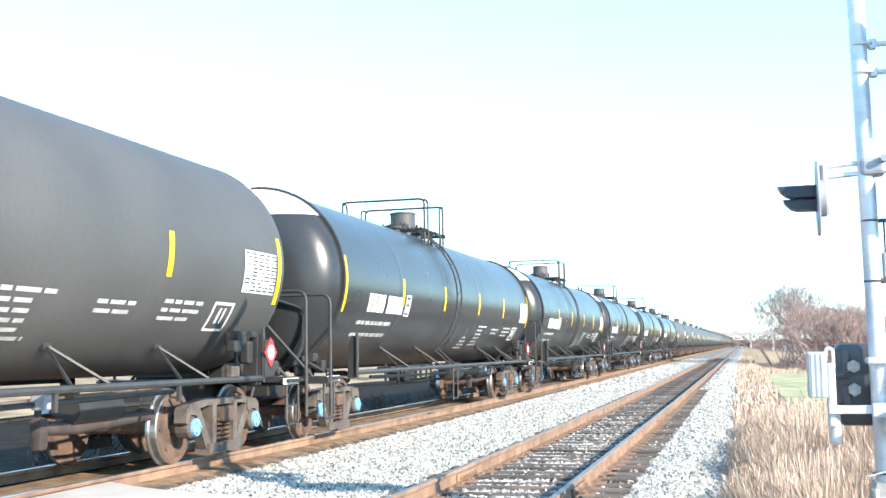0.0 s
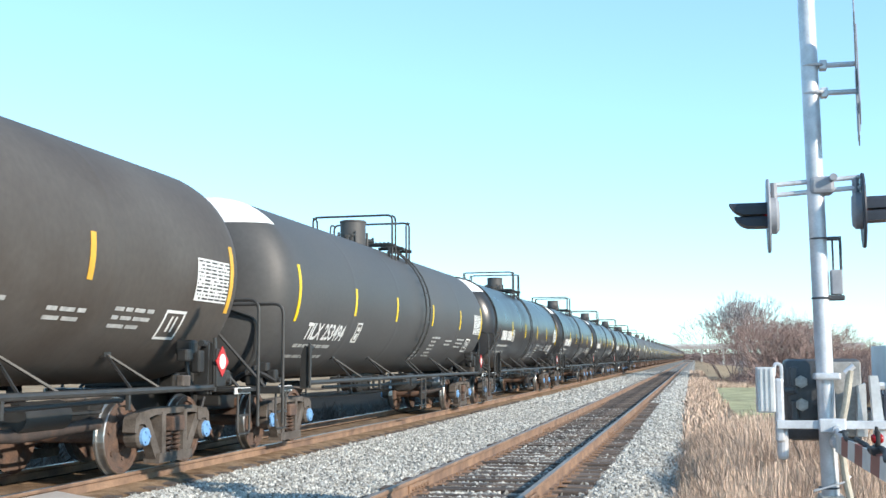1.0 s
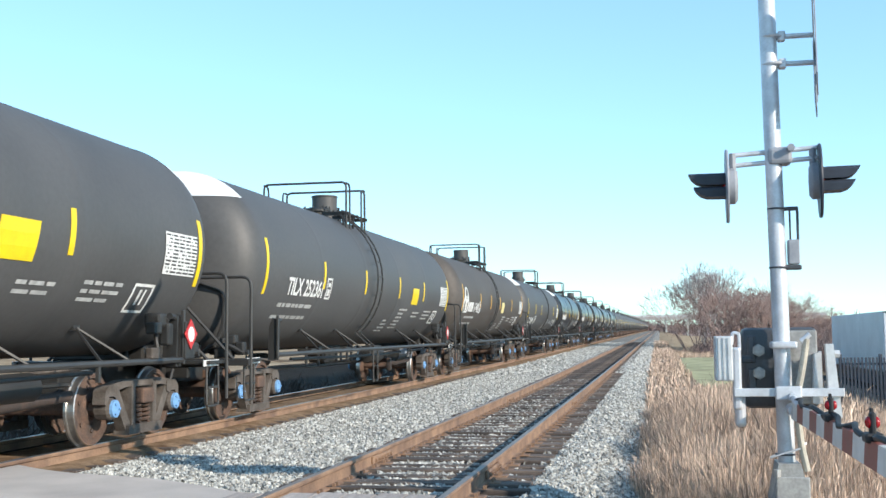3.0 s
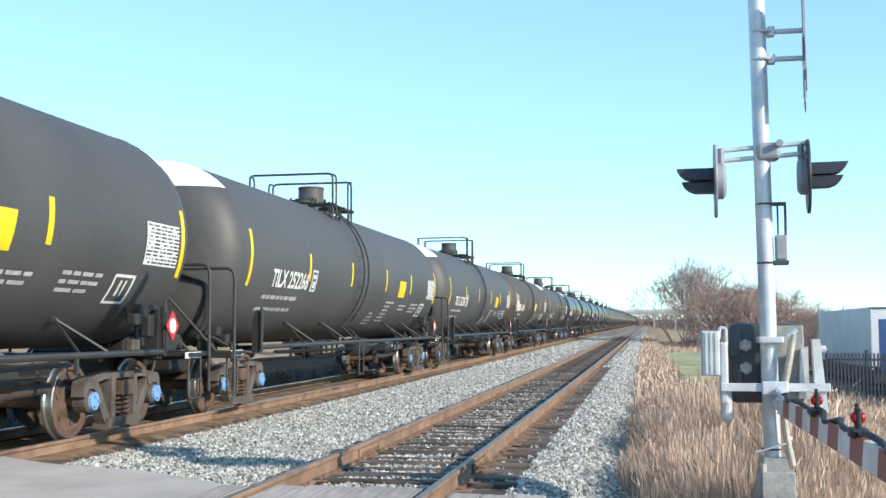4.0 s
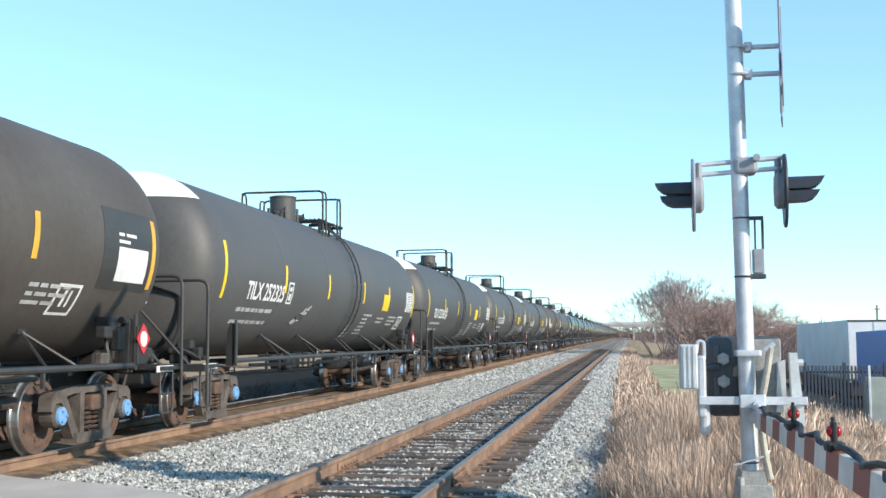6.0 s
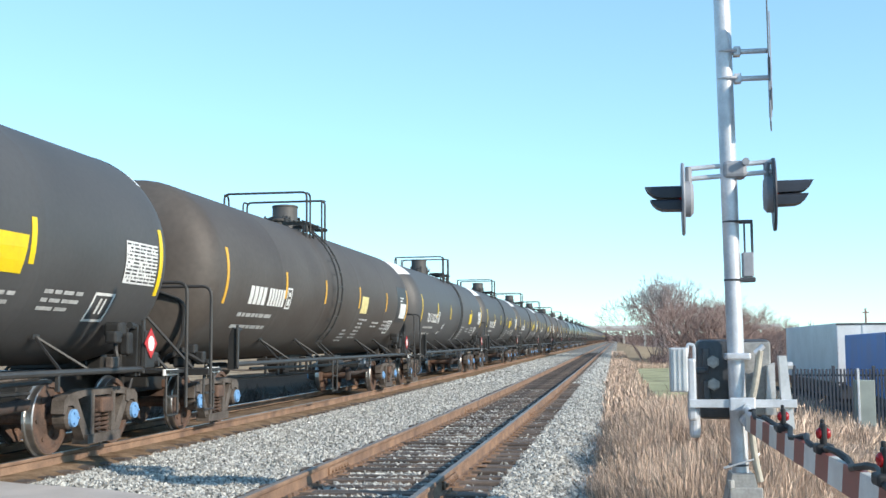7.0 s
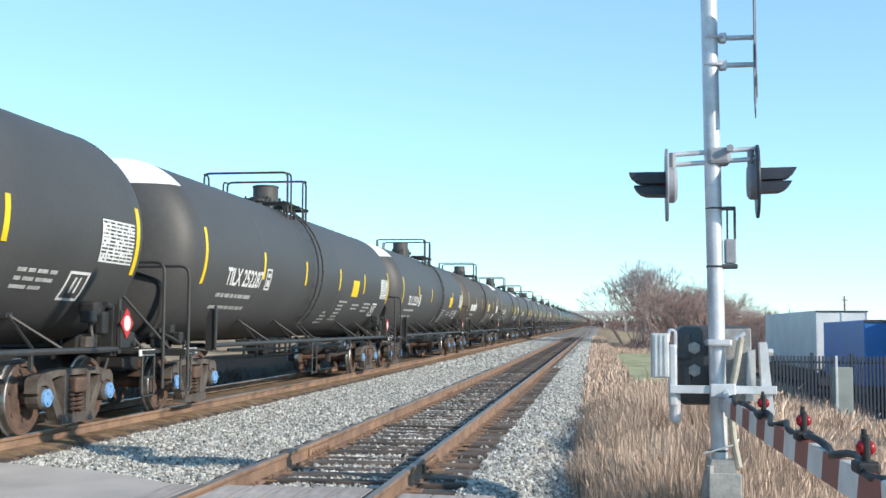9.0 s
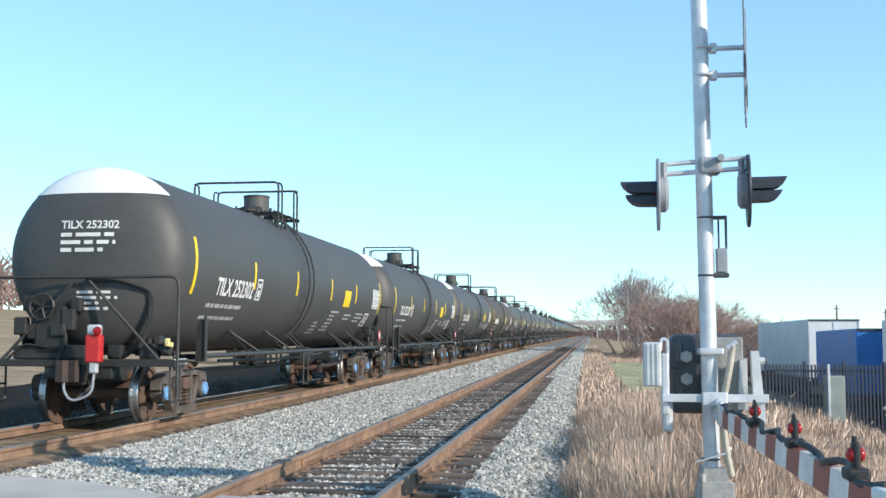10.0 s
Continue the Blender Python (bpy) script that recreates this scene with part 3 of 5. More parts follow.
def end_gear(parent, e, hose=True):
    """Platform, hand rail, coupler and steps at one end (e = 1: the leading end)."""
    bm = bmesh.new()
    box(bm, (0, e * 8.66, 0.98), (3.1, 0.62, 0.05), bevel=0.01)
    box(bm, (0, e * 8.96, 0.95), (3.14, 0.06, 0.1), bevel=0.01)
    box(bm, (0, e * 8.9, 0.84), (1.1, 0.1, 0.26), bevel=0.02)
    part("end_platform", bm, M_BLACK, parent)
    bm = bmesh.new()
    tube(bm, bent([(-1.57, e * 8.9, 0.45), (-1.57, e * 8.9, 2.28), (1.57, e * 8.9, 2.28), (1.57, e * 8.9, 0.45)], 0.16), 0.024, 8)
    part("end_handrail", bm, M_PIPE, parent)
    for s in (-1, 1):
        bm = bmesh.new()
        tube(bm, [(s * 0.12, e * 8.88, 2.22), (s * 1.28, e * 8.9, 1.0)], 0.026, 6)
        part("brace_bar", bm, M_PIPE, parent)
        # sill step
        bm = bmesh.new()
        tube(bm, bent([(s * 1.45, e * 8.45, 0.95), (s * 1.45, e * 8.45, 0.36), (s * 1.45, e * 8.88, 0.36), (s * 1.45, e * 8.88, 0.95)], 0.06), 0.018, 6)
        box(bm, (s * 1.45, e * 8.66, 0.62), (0.05, 0.42, 0.03))
        part("sill_step", bm, M_PIPE, parent)
        # saddle plates between tank and bolster
        bm = bmesh.new()
        prism(bm, [(s * 1.34, 0.95), (s * 1.48, 0.95), (s * 1.5, 1.62), (s * 1.42, 1.66), (s * 1.36, 1.5)], "y", e * 7.48 - 0.02, e * 7.48 + 0.02)
        prism(bm, [(s * 1.34, 0.95), (s * 1.48, 0.95), (s * 1.5, 1.62), (s * 1.42, 1.66), (s * 1.36, 1.5)], "y", e * 7.36 - 0.02, e * 7.36 + 0.02)
        box(bm, (s * 1.44, e * 7.42, 1.3), (0.03, 0.1, 0.7))
        rod(bm, (s * 1.45, e * 7.36, 1.6), (s * 1.45, e * 7.2, 1.62), 0.045, 8)
        part("saddle_plate", bm, M_BLACK, parent)
        if e == s:
            bm = bmesh.new()
            box(bm, (s * 1.3, e * 7.1, 1.56), (0.24, 0.22, 0.2), bevel=0.04)
            box(bm, (s * 1.36, e * 6.92, 1.46), (0.16, 0.2, 0.16), bevel=0.03)
            box(bm, (s * 1.4, e * 7.22, 1.38), (0.14, 0.16, 0.3), bevel=0.03)
            tube(bm, bent([(s * 1.3, e * 7.1, 1.46), (s * 1.36, e * 7.0, 1.25), (s * 1.4, e * 7.1, 1.0)], 0.08), 0.03, 6)
            part("retainer_valve", bm, M_BLACK, parent, "black retainer valve and pipe")
        bm = bmesh.new()
        box(bm, (s * 1.515, e * 7.5, 1.34), (0.04, 0.06, 0.72), bevel=0.01)
        part("saddle_rib", bm, M_PIPE, parent)
        bm = bmesh.new()
        box(bm, (s * 1.478, e * 8.55, 0.97), (0.02, 0.55, 0.09), bevel=0.004)
        part("sill_marker", bm, M_WHITE, parent, "white reflective strip")
    # stub sill, coupler
    bm = bmesh.new()
    box(bm, (0, e * 7.9, 0.78), (0.36, 2.5, 0.32), bevel=0.02)
    part("stub_sill", bm, M_BLACK, parent)
    bm = bmesh.new()
    box(bm, (0, e * 9.1, 0.84), (0.16, 0.34, 0.16), bevel=0.03)
    prism(bm, [(-0.16, e * 9.16), (0.1, e * 9.16), (0.17, e * 9.26), (0.15, e * 9.36), (0.03, e * 9.33), (-0.02, e * 9.42), (-0.14, e * 9.40)], "z", 0.68, 1.0)
    part("coupler", bm, M_DARKRUST, parent, "rusty knuckle coupler")
    bm = bmesh.new()
    rng = random.Random(3)
    box(bm, (-0.5, e * 8.84, 1.45), (0.5, 0.12, 0.75), bevel=0.03)
    box(bm, (-0.2, e * 8.86, 1.62), (0.22, 0.14, 0.34), bevel=0.03)
    for k in range(5):
        a = k * 1.2566
        rod(bm, (-0.62, e * 8.93, 1.82), (-0.62 + 0.2 * math.cos(a), e * 8.95, 1.82 + 0.2 * math.sin(a)), 0.02, 5)
    tube(bm, [(-0.62 + 0.2 * math.cos(k * 0.4488), e * 8.95, 1.82 + 0.2 * math.sin(k * 0.4488)) for k in range(15)], 0.024, 6)
    for k in range(7):
        box(bm, (rng.uniform(-1.0, -0.1), e * rng.uniform(8.72, 8.9), rng.uniform(1.1, 2.0)), (rng.uniform(0.1, 0.26), 0.14, rng.uniform(0.1, 0.3)), bevel=0.025)
    tube(bm, bent([(-0.3, e * 8.9, 1.7), (-0.2, e * 8.95, 1.3), (-0.35, e * 8.95, 0.95)], 0.1), 0.02, 5)
    tube(bm, bent([(-1.2, e * 8.9, 1.0), (-0.9, e * 8.94, 1.25), (-0.5, e * 8.94, 1.2)], 0.1), 0.022, 5)
    box(bm, (-0.5, e * 8.8, 1.12), (1.2, 0.2, 0.22), bevel=0.03)
    part("hand_brake", bm, M_BLACK, parent, "hand brake wheel and housing")
    bm = bmesh.new()
    tube(bm, bent([(0.55, e * 8.5, 1.05), (0.75, e * 8.55, 1.2), (1.05, e * 8.55, 1.22), (1.3, e * 8.5, 1.08)], 0.08), 0.04, 6)
    part("valve_pipe", bm, M_BLACK, parent)
    bm = bmesh.new()
    for k in range(4):
        box(bm, (0.75 + 0.16 * k, e * (8.4 + 0.05 * (k % 2)), 1.16 + 0.07 * (k % 3)), (0.15, 0.16, 0.16 + 0.05 * (k % 2)), bevel=0.03)
    rod(bm, (0.7, e * 8.42, 1.1), (1.35, e * 8.42, 1.1), 0.04, 8)
    part("control_valve", bm, M_BLACK, parent, "black brake control valve")
    for x, w in ((0.95, 0.3), (0.4, 0.24)):
        bm = bmesh.new()
        box(bm, (x, e * 8.45, 1.12), (w, 0.2, 0.22), bevel=0.03)
        part("brake_valve", bm, M_BLACK, parent)
    if hose:
        bm = bmesh.new()
        tube(bm, bent([(0.32, e * 9.0, 0.85), (0.32, e * 9.15, 0.6), (0.12, e * 9.3, 0.4), (0.02, e * 9.35, 0.42)], 0.15), 0.028, 7)
        part("air_hose", bm, M_RUBBER, parent)
    # black ribbon cable down the head
    bm = bmesh.new()
    tube(bm, bent([(0.05, e * 8.84, 2.24), (0.55, e * 8.78, 2.24), (1.02, e * 8.62, 2.06), (1.0, e * 8.62, 1.5), (0.86, e * 8.66, 1.2)], 0.16), 0.034, 6)
    part("drain_pipe", bm, M_BLACK, parent)


def placard(parent, y, s):
    bm = bmesh.new()
    k = 0.205
    x = s * 1.565
    q = [(0, -k), (k, 0), (0, k), (-k, 0)]
    prism(bm, [(y + u, 1.38 + v) for u, v in q], "x", min(x, x + s * 0.01), max(x, x + s * 0.01))
    prism(bm, [(y + 0.105 * math.cos(a * 0.628), 1.38 + 0.105 * math.sin(a * 0.628)) for a in range(10)], "x", min(x + s * 0.01, x + s * 0.014), max(x + s * 0.01, x + s * 0.014), mat=1)
    box(bm, (x - s * 0.02, y, 1.3), (0.03, 0.3, 0.5), bevel=0.01, mat=2)
    part("hazard_placard", bm, [M_RED, M_WHITE, M_BLACK], parent, "red diamond hazard placard")


def dome_gear(parent, y0, y1, yb):
    """Manway bonnet, fittings, top platform and the two safety hoops at y0 and y1."""
    top = Z_AXIS + R_TANK
    bm = bmesh.new()
    prof = [(top - 0.05, 0.3), (top + 0.52, 0.3), (top + 0.535, 0.315), (top + 0.56, 0.315), (top + 0.575, 0.28)]
    lathe(bm, prof, "z", 28)
    bmesh.ops.translate(bm, verts=bm.verts, vec=(0, yb, 0))
    for k in range(4):
        a = k * math.pi / 2 + 0.5
        rod(bm, (0.34 * math.cos(a), yb + 0.34 * math.sin(a), top), (0.34 * math.cos(a), yb + 0.34 * math.sin(a), top + 0.3), 0.03, 6)
    part("bonnet", bm, M_TANK, parent, "black protective bonnet over the valves", smooth=True)
    d = 1 if (y0 + y1) / 2 > yb else -1
    bm = bmesh.new()
    yc = yb + d * 0.62
    lathe(bm, [(top - 0.05, 0.27), (top + 0.12, 0.27), (top + 0.12, 0.33), (top + 0.17, 0.33), (top + 0.2, 0.27)], "z", 20)
    bmesh.ops.translate(bm, verts=bm.verts, vec=(0, yc, 0))
    part("manway", bm, M_BLACK, parent)
    bm = bmesh.new()
    for k in range(8):
        a = k * math.pi / 4
        rod(bm, (0.31 * math.cos(a), yc + 0.31 * math.sin(a), top + 0.1), (0.31 * math.cos(a), yc + 0.31 * math.sin(a), top + 0.24), 0.022, 6)
    tagged(part("manway_bolts", bm, M_BLACK, parent), kind="stuff")
    for side_y, h in ((yb - d * 0.5, 0.16), (yb - d * 0.85, 0.1)):
        bm = bmesh.new()
        rod(bm, (0.1, side_y, top - 0.05), (0.1, side_y, top + h), 0.07, 10)
        rod(bm, (0.1, side_y, top + h), (0.1, side_y, top + h + 0.05), 0.1, 10)
        box(bm, (-0.15, side_y, top + 0.02), (0.3, 0.16, 0.12), bevel=0.02)
        part("relief_valve", bm, M_BLACK, parent)
    for y, out in ((y0, -1), (y1, 1)):
        bm = bmesh.new()
        tube(bm, bent([(-0.97, y, top - 0.5), (-0.97, y, top + 0.68), (0.97, y, top + 0.68), (0.97, y, top - 0.5)], 0.12), 0.025, 8)
        for s in (-1, 1):
            tube(bm, bent([(s * 0.97, y, top + 0.66), (s * 0.97, y - out * 0.3, top + 0.66), (s * 0.97, y - out * 0.3, top - 0.4)], 0.14), 0.022, 7)
        part("safety_hoop", bm, M_PIPE, parent, "dark pipe safety hoop")
    for s in (-1, 1):
        bm = bmesh.new()
        n = 5
        for k in range(n):
            box(bm, (s * (0.5 + 0.1 * k), (y0 + y1) / 2, top + 0.02), (0.03, y1 - y0 + 0.25, 0.03))
        for y in (y0, (y0 + y1) / 2, y1):
            box(bm, (s * 0.72, y, top - 0.03), (0.62, 0.05, 0.07))
            box(bm, (s * 0.9, y, top - 0.22), (0.05, 0.05, 0.4))
        part("top_walkway", bm, M_BLACK, parent, "grated walkway beside the manway")


def ladder(parent, y, s):
    lad = tagged(new("ladder"), "curved dark steel access ladder")
    lad.parent = parent
    r = R_TANK + 0.13
    angs = [(-48 + k * 9.5) for k in range(13)]
    for e in (-0.2, 0.2):
        bm = bmesh.new()
        tube(bm, [(s * 1.5, y + e, 0.3), (s * 1.5, y + e, 1.02)] + [(s * r * math.cos(radians(a)), y + e, Z_AXIS + r * math.sin(radians(a))) for a in angs], 0.02, 6)
        part("ladder_rail", bm, M_PIPE, lad)
    rung = None
    places = [(s * r * math.cos(radians(a)), Z_AXIS + r * math.sin(radians(a))) for a in range(-46, 66, 12)] + [(s * 1.5, 0.32), (s * 1.5, 0.65)]
    for x, z in places:
        if rung is None:
            bm = bmesh.new()
            rod(bm, (0, -0.2, 0), (0, 0.2, 0), 0.014, 6)
            rung = part("rung", bm, M_PIPE, lad)
            rung.matrix_basis = pose(x, y, z)
        else:
            again(rung, lad, pose(x, y, z))


def under_gear(parent):
    bm = bmesh.new()
    lathe(bm, [(1.9, 0.02), (1.93, 0.2), (2.0, 0.23), (2.9, 0.23), (2.97, 0.2), (3.0, 0.02)], "y", 18)
    bmesh.ops.translate(bm, verts=bm.verts, vec=(0.55, 0, 0.86))
    part("air_reservoir", bm, M_BLACK, parent, smooth=True)
    bm = bmesh.new()
    tube(bm, bent([(0.7, 3.75, 0.62), (0.7, 4.3, 0.58), (0.7, 6.0, 0.64)], 0.2), 0.075, 10)
    box(bm, (0.7, 3.72, 0.56), (0.14, 0.16, 0.34), bevel=0.04)
    part("slack_adjuster", bm, M_DARKRUST, parent, "dark rusty slack adjuster tube", smooth=True)
    bm = bmesh.new()
    rod(bm, (0.7, 4.2, 0.78), (0.7, 5.1, 0.78), 0.17, 14)
    rod(bm, (0.7, 5.1, 0.78), (0.7, 6.0, 0.78), 0.03, 6)
    part("brake_cylinder", bm, M_BLACK, parent, smooth=True)
    bm = bmesh.new()
    lathe(bm, [(0.62, 0.1), (0.66, 0.16), (0.78, 0.16), (0.84, 0.2), (1.15, 0.22)], "z", 16)
    rod(bm, (0, 0, 0.74), (0.85, 0, 0.74), 0.02, 6)
    part("outlet_valve", bm, M_BLACK, parent)
    for k, (y, w) in enumerate(((-3.9, 0.5), (-2.6, 0.35), (-1.4, 0.42), (1.1, 0.4))):
        bm = bmesh.new()
        for j in range(2):
            box(bm, (0.85 + 0.1 * j, y + 0.5 * j, 0.95 - 0.04 * j), (0.05, 0.06, w * 0.7), bevel=0.01)
        box(bm, (0.85, y + 0.25, 1.06), (0.3, 0.7, 0.05), bevel=0.01)
        part("pipe_hanger", bm, M_BLACK, parent)
    for x, z, r in ((0.3, 0.72, 0.03), (1.2, 0.93, 0.03)):
        bm = bmesh.new()
        tube(bm, bent([(x, -5.9, z), (x, -1.2, z - 0.05), (x, 1.4, z - 0.05), (x, 5.6, z)], 0.2), r, 6)
        part("brake_rod", bm, M_BLACK, parent)
    bm = bmesh.new()
    lathe(bm, [(-3.3, 0.02), (-3.28, 0.15), (-2.6, 0.15), (-2.58, 0.02)], "y", 14)
    bmesh.ops.translate(bm, verts=bm.verts, vec=(-0.5, 0, 0.85))
    part("auxiliary_reservoir", bm, M_BLACK, parent, smooth=True)
    bm = bmesh.new()
    prism(bm, [(-0.9, 1.12), (0.9, 1.12), (0.45, 0.72), (-0.45, 0.72)], "x", -0.18, 0.18)
    part("outlet_skid", bm, M_BLACK, parent)
    bm = bmesh.new()
    tube(bm, bent([(0.6, -6.2, 0.95), (0.6, -4.5, 0.86), (0.75, 1.0, 0.86), (0.6, 6.2, 0.95)], 0.3), 0.022, 6)
    part("train_pipe", bm, M_GRIME, parent)
    bm = bmesh.new()
    box(bm, (1.25, 3.0, 0.93), (0.16, 0.22, 0.17), bevel=0.02)
    part("equipment_box", bm, M_TARGET, parent, "small dull grey equipment box")
    bm = bmesh.new()
    box(bm, (1.5, 6.6, 1.14), (0.1, 0.22, 0.14), bevel=0.02)
    part("equipment_box", bm, M_GRIME, parent, "small grimy equipment box")


def make_car(name, paint, label, kind_b=False, cap=True, mark=None, yellow_panel=None, panel_tilt=False, logo=False, detail=True, ring=False, stripe=M_YELLOW, scuff=False, shift=0.0, stripes=STRIPES):
    car = thing(name, label, "tank car", group="tank cars of the train")
    bm = bmesh.new()
    lathe(bm, tank_profile(), "y", 56 if detail else 28)
    bmesh.ops.translate(bm, verts=bm.verts, vec=(0, 0, Z_AXIS))
    part("tank_shell", bm, paint, car, smooth=True)
    if cap:
        # white upper part of the heads, cut off level
        for e in (-1, 1):
            bm = bmesh.new()
            pf = [(e * y, r) for y, r in tank_profile(0.006)[1:10]]
            lathe(bm, pf, "y", 56, cap=False)
            bmesh.ops.translate(bm, verts=bm.verts, vec=(0, 0, Z_AXIS))
            bmesh.ops.bisect_plane(bm, geom=bm.verts[:] + bm.edges[:] + bm.faces[:], plane_co=(0, 0, Z_AXIS + 1.02), plane_no=(0, 0, -1), clear_outer=True)
            part("head_cap", bm, M_CAP, car, "white upper part of the tank head", smooth=True)
    if ring:
        for e in (-1, 1):
            bm = bmesh.new()
            lathe(bm, [(e * (HALF - 0.02), R_TANK + 0.0), (e * (HALF - 0.02), R_TANK + 0.05), (e * (HALF + 0.04), R_TANK + 0.05), (e * (HALF + 0.04), R_TANK + 0.0)], "y", 56, cap=False)
            bmesh.ops.translate(bm, verts=bm.verts, vec=(0, 0, Z_AXIS))
            part("jacket_ring", bm, M_BLACK, car, smooth=True)
    for i, y in enumerate(stripes):
        for s in (1, -1):
            bm = bmesh.new()
            tall = 0.47 if i in (0, 5) else 0.26
            decal(bm, y - 0.055, y + 0.055, -0.1 - tall, -0.1 + tall, side=s, off=0.008)
            part("reflective_stripe", bm, stripe, car)
    for s in (1, -1):
        bm = bmesh.new()
        rod(bm, (s * 1.5, -7.5, 1.04), (s * 1.5, 7.5, 1.04), 0.04, 8)
        part("side_rail", bm, M_PIPE, car, "dark pipe along the car side")
    if not detail:
        for e in (-1, 1):
            bm = bmesh.new()
            for k in (-1, 1):
                rod(bm, (-0.8, e * TRUCK_C + k * AXLE, WHEEL_R), (0.8, e * TRUCK_C + k * AXLE, WHEEL_R), WHEEL_R, 18)
            box(bm, (0, e * TRUCK_C, 0.5), (2.1, 1.9, 0.4), bevel=0.05)
            part("truck", bm, M_RUSTY, car)
            bm = bmesh.new()
            box(bm, (0, e * 8.6, 0.96), (2.9, 0.7, 0.14))
            box(bm, (0, e * 9.1, 0.84), (0.2, 0.5, 0.2))
            tube(bm, bent([(-1.46, e * 8.9, 0.9), (-1.46, e * 8.9, 2.26), (1.46, e * 8.9, 2.26), (1.46, e * 8.9, 0.9)], 0.16), 0.03, 5)
            part("end_platform", bm, M_BLACK, car)
        bm = bmesh.new()
        top = Z_AXIS + R_TANK
        rod(bm, (0, 0.1, top - 0.05), (0, 0.1, top + 0.48), 0.32, 14)
        part("bonnet", bm, M_TANK, car)
        for y in (-1.45, 0.15):
            bm = bmesh.new()
            tube(bm, bent([(-0.9, y, top - 0.5), (-0.9, y, top + 0.64), (0.9, y, top + 0.64), (0.9, y, top - 0.5)], 0.12), 0.03, 5)
            part("safety_hoop", bm, M_PIPE, car)
        bm = bmesh.new()
        decal(bm, -6.5, -4.8, -0.45, -0.15)
        part("stencil_mark", bm, M_WHITE, car)
        bm = bmesh.new()
        decal(bm, 7.1, 7.9, -0.3, 0.35)
        part("data_panel", bm, M_WHITE, car)
        return car
    # inverted V braces from the shell down to the side rail
    for s in (1, -1):
        for y in (-4.7, -2.3, 3.4, 5.6):
            bm = bmesh.new()
            for d in (-0.3, 0.42):
                tube(bm, [(s * 0.98, y, 1.47), (s * 1.49, y + d, 1.05)], 0.02, 5)
            box(bm, (s * 0.97, y, 1.47), (0.08, 0.16, 0.08))
            part("side_brace", bm, M_BLACK, car)
    for y in (-3.2, -0.6, 2.8, 5.2):
        bm = bmesh.new()
        box(bm, (1.5, y, 0.95), (0.04, 0.05, 0.24))
        part("rail_bracket", bm, M_PIPE, car)
    if kind_b:
        dome_gear(car, -0.25, 1.35, -0.2)
        for s in (1, -1):
            ladder(car, 0.6, s)
    else:
        dome_gear(car, -1.33, 0.27, 0.2)
        for s in (1, -1):
            ladder(car, -0.85, s)
    for e in (-1, 1):
        make_truck(car, e * TRUCK_C)
        end_gear(car, e)
    for y, s in ((7.62, 1), (-7.62, -1)):
        placard(car, y, s)
    under_gear(car)
    # writing on the shell
    bm = bmesh.new()
    text_bars(bm, -7.0 + shift, -0.7 + 0.7 * shift, (1.9, 1.85), 0.075, 0.17, seed=4)
    tagged(part("stencil_line", bm, M_FADED, car, "two short lines of white stencil writing"), kind="stuff")
    for y, v, rows, sd in ((2.15, -0.62, (0.85, 0.6, 0.55, 0.6, 0.55, 0.75), 1), (1.05, -0.95, (0.3, 0.5, 0.6, 0.6), 2), (3.75, -0.68, (0.75, 0.7), 3), (5.1, -0.62, (1.0, 0.9, 0.7), 4)):
        bm = bmesh.new()
        text_bars(bm, y, v, rows, 0.05, 0.06, seed=sd)
        tagged(part("stencil_line", bm, M_FADED, car, "lines of small white stencil writing"), kind="stuff")
    bm = bmesh.new()
    for a, b, c, d in ((6.35, 6.39, -1.02, -0.6), (6.86, 6.9, -1.02, -0.6), (6.35, 6.9, -1.02, -0.98), (6.35, 6.9, -0.64, -0.6), (6.55, 6.6, -0.9, -0.68), (6.68, 6.72, -0.9, -0.68)):
        decal(bm, a - (0.6 if panel_tilt else 0), b - (0.6 if panel_tilt else 0), c, d)
    part("stencil_box", bm, M_WHITE, car, "white outlined stencil box")
    bm = bmesh.new()
    if panel_tilt:
        decal(bm, 7.0, 7.86, -0.5, -0.06, off=0.012)
        text_bars(bm, 7.0, 0.12, (0.5, 0.4), 0.04, 0.05, seed=14)
        part("data_panel", bm, M_WHITE, car, "bare white panel under two short lines")
    else:
        table(bm, 6.95, 7.95, -0.44, 0.12, 23, 35, 6)
        part("data_panel", bm, [M_WHITE, M_BLACK], car, "white data table of unreadable small print")
    bm = bmesh.new()
    for a, b, c, d in ((0, 0.035, 0, 0.42), (0.28, 0.315, 0, 0.42), (0, 0.315, 0, 0.035), (0, 0.315, 0.385, 0.42), (0.09, 0.23, 0.25, 0.33), (0.09, 0.23, 0.07, 0.2)):
        decal(bm, -4.5 - 0.15 * shift + a, -4.5 - 0.15 * shift + b, -0.56 + 0.85 * shift + c, -0.56 + 0.85 * shift + d)
    part("stencil_box", bm, M_WHITE, car, "white outlined stencil box")
    if yellow_panel is not None:
        bm = bmesh.new()
        decal(bm, yellow_panel - 0.36, yellow_panel + 0.36, -0.48, -0.05, off=0.01, skew=0.05)
        part("yellow_panel", bm, M_PALEYEL if paint is M_DUSTY else M_YELLOW, car, "square yellow notice")
    if scuff:
        bm = bmesh.new()
        tube(bm, [wrap(-3.6 + 0.05 * k + 0.1 * math.sin(k * 2.1), -0.98 + 0.022 * k + 0.09 * math.sin(k * 1.7), 0.004) for k in range(18)], 0.022, 4)
        part("chalk_scuff", bm, M_SCUFF, car, "pale chalky scuff")
    if panel_tilt:
        bm = bmesh.new()
        decal(bm, 6.6, 8.0, -0.62, 0.42, off=0.004)
        part("primer_patch", bm, M_PIPE, car, "grey primer patch")
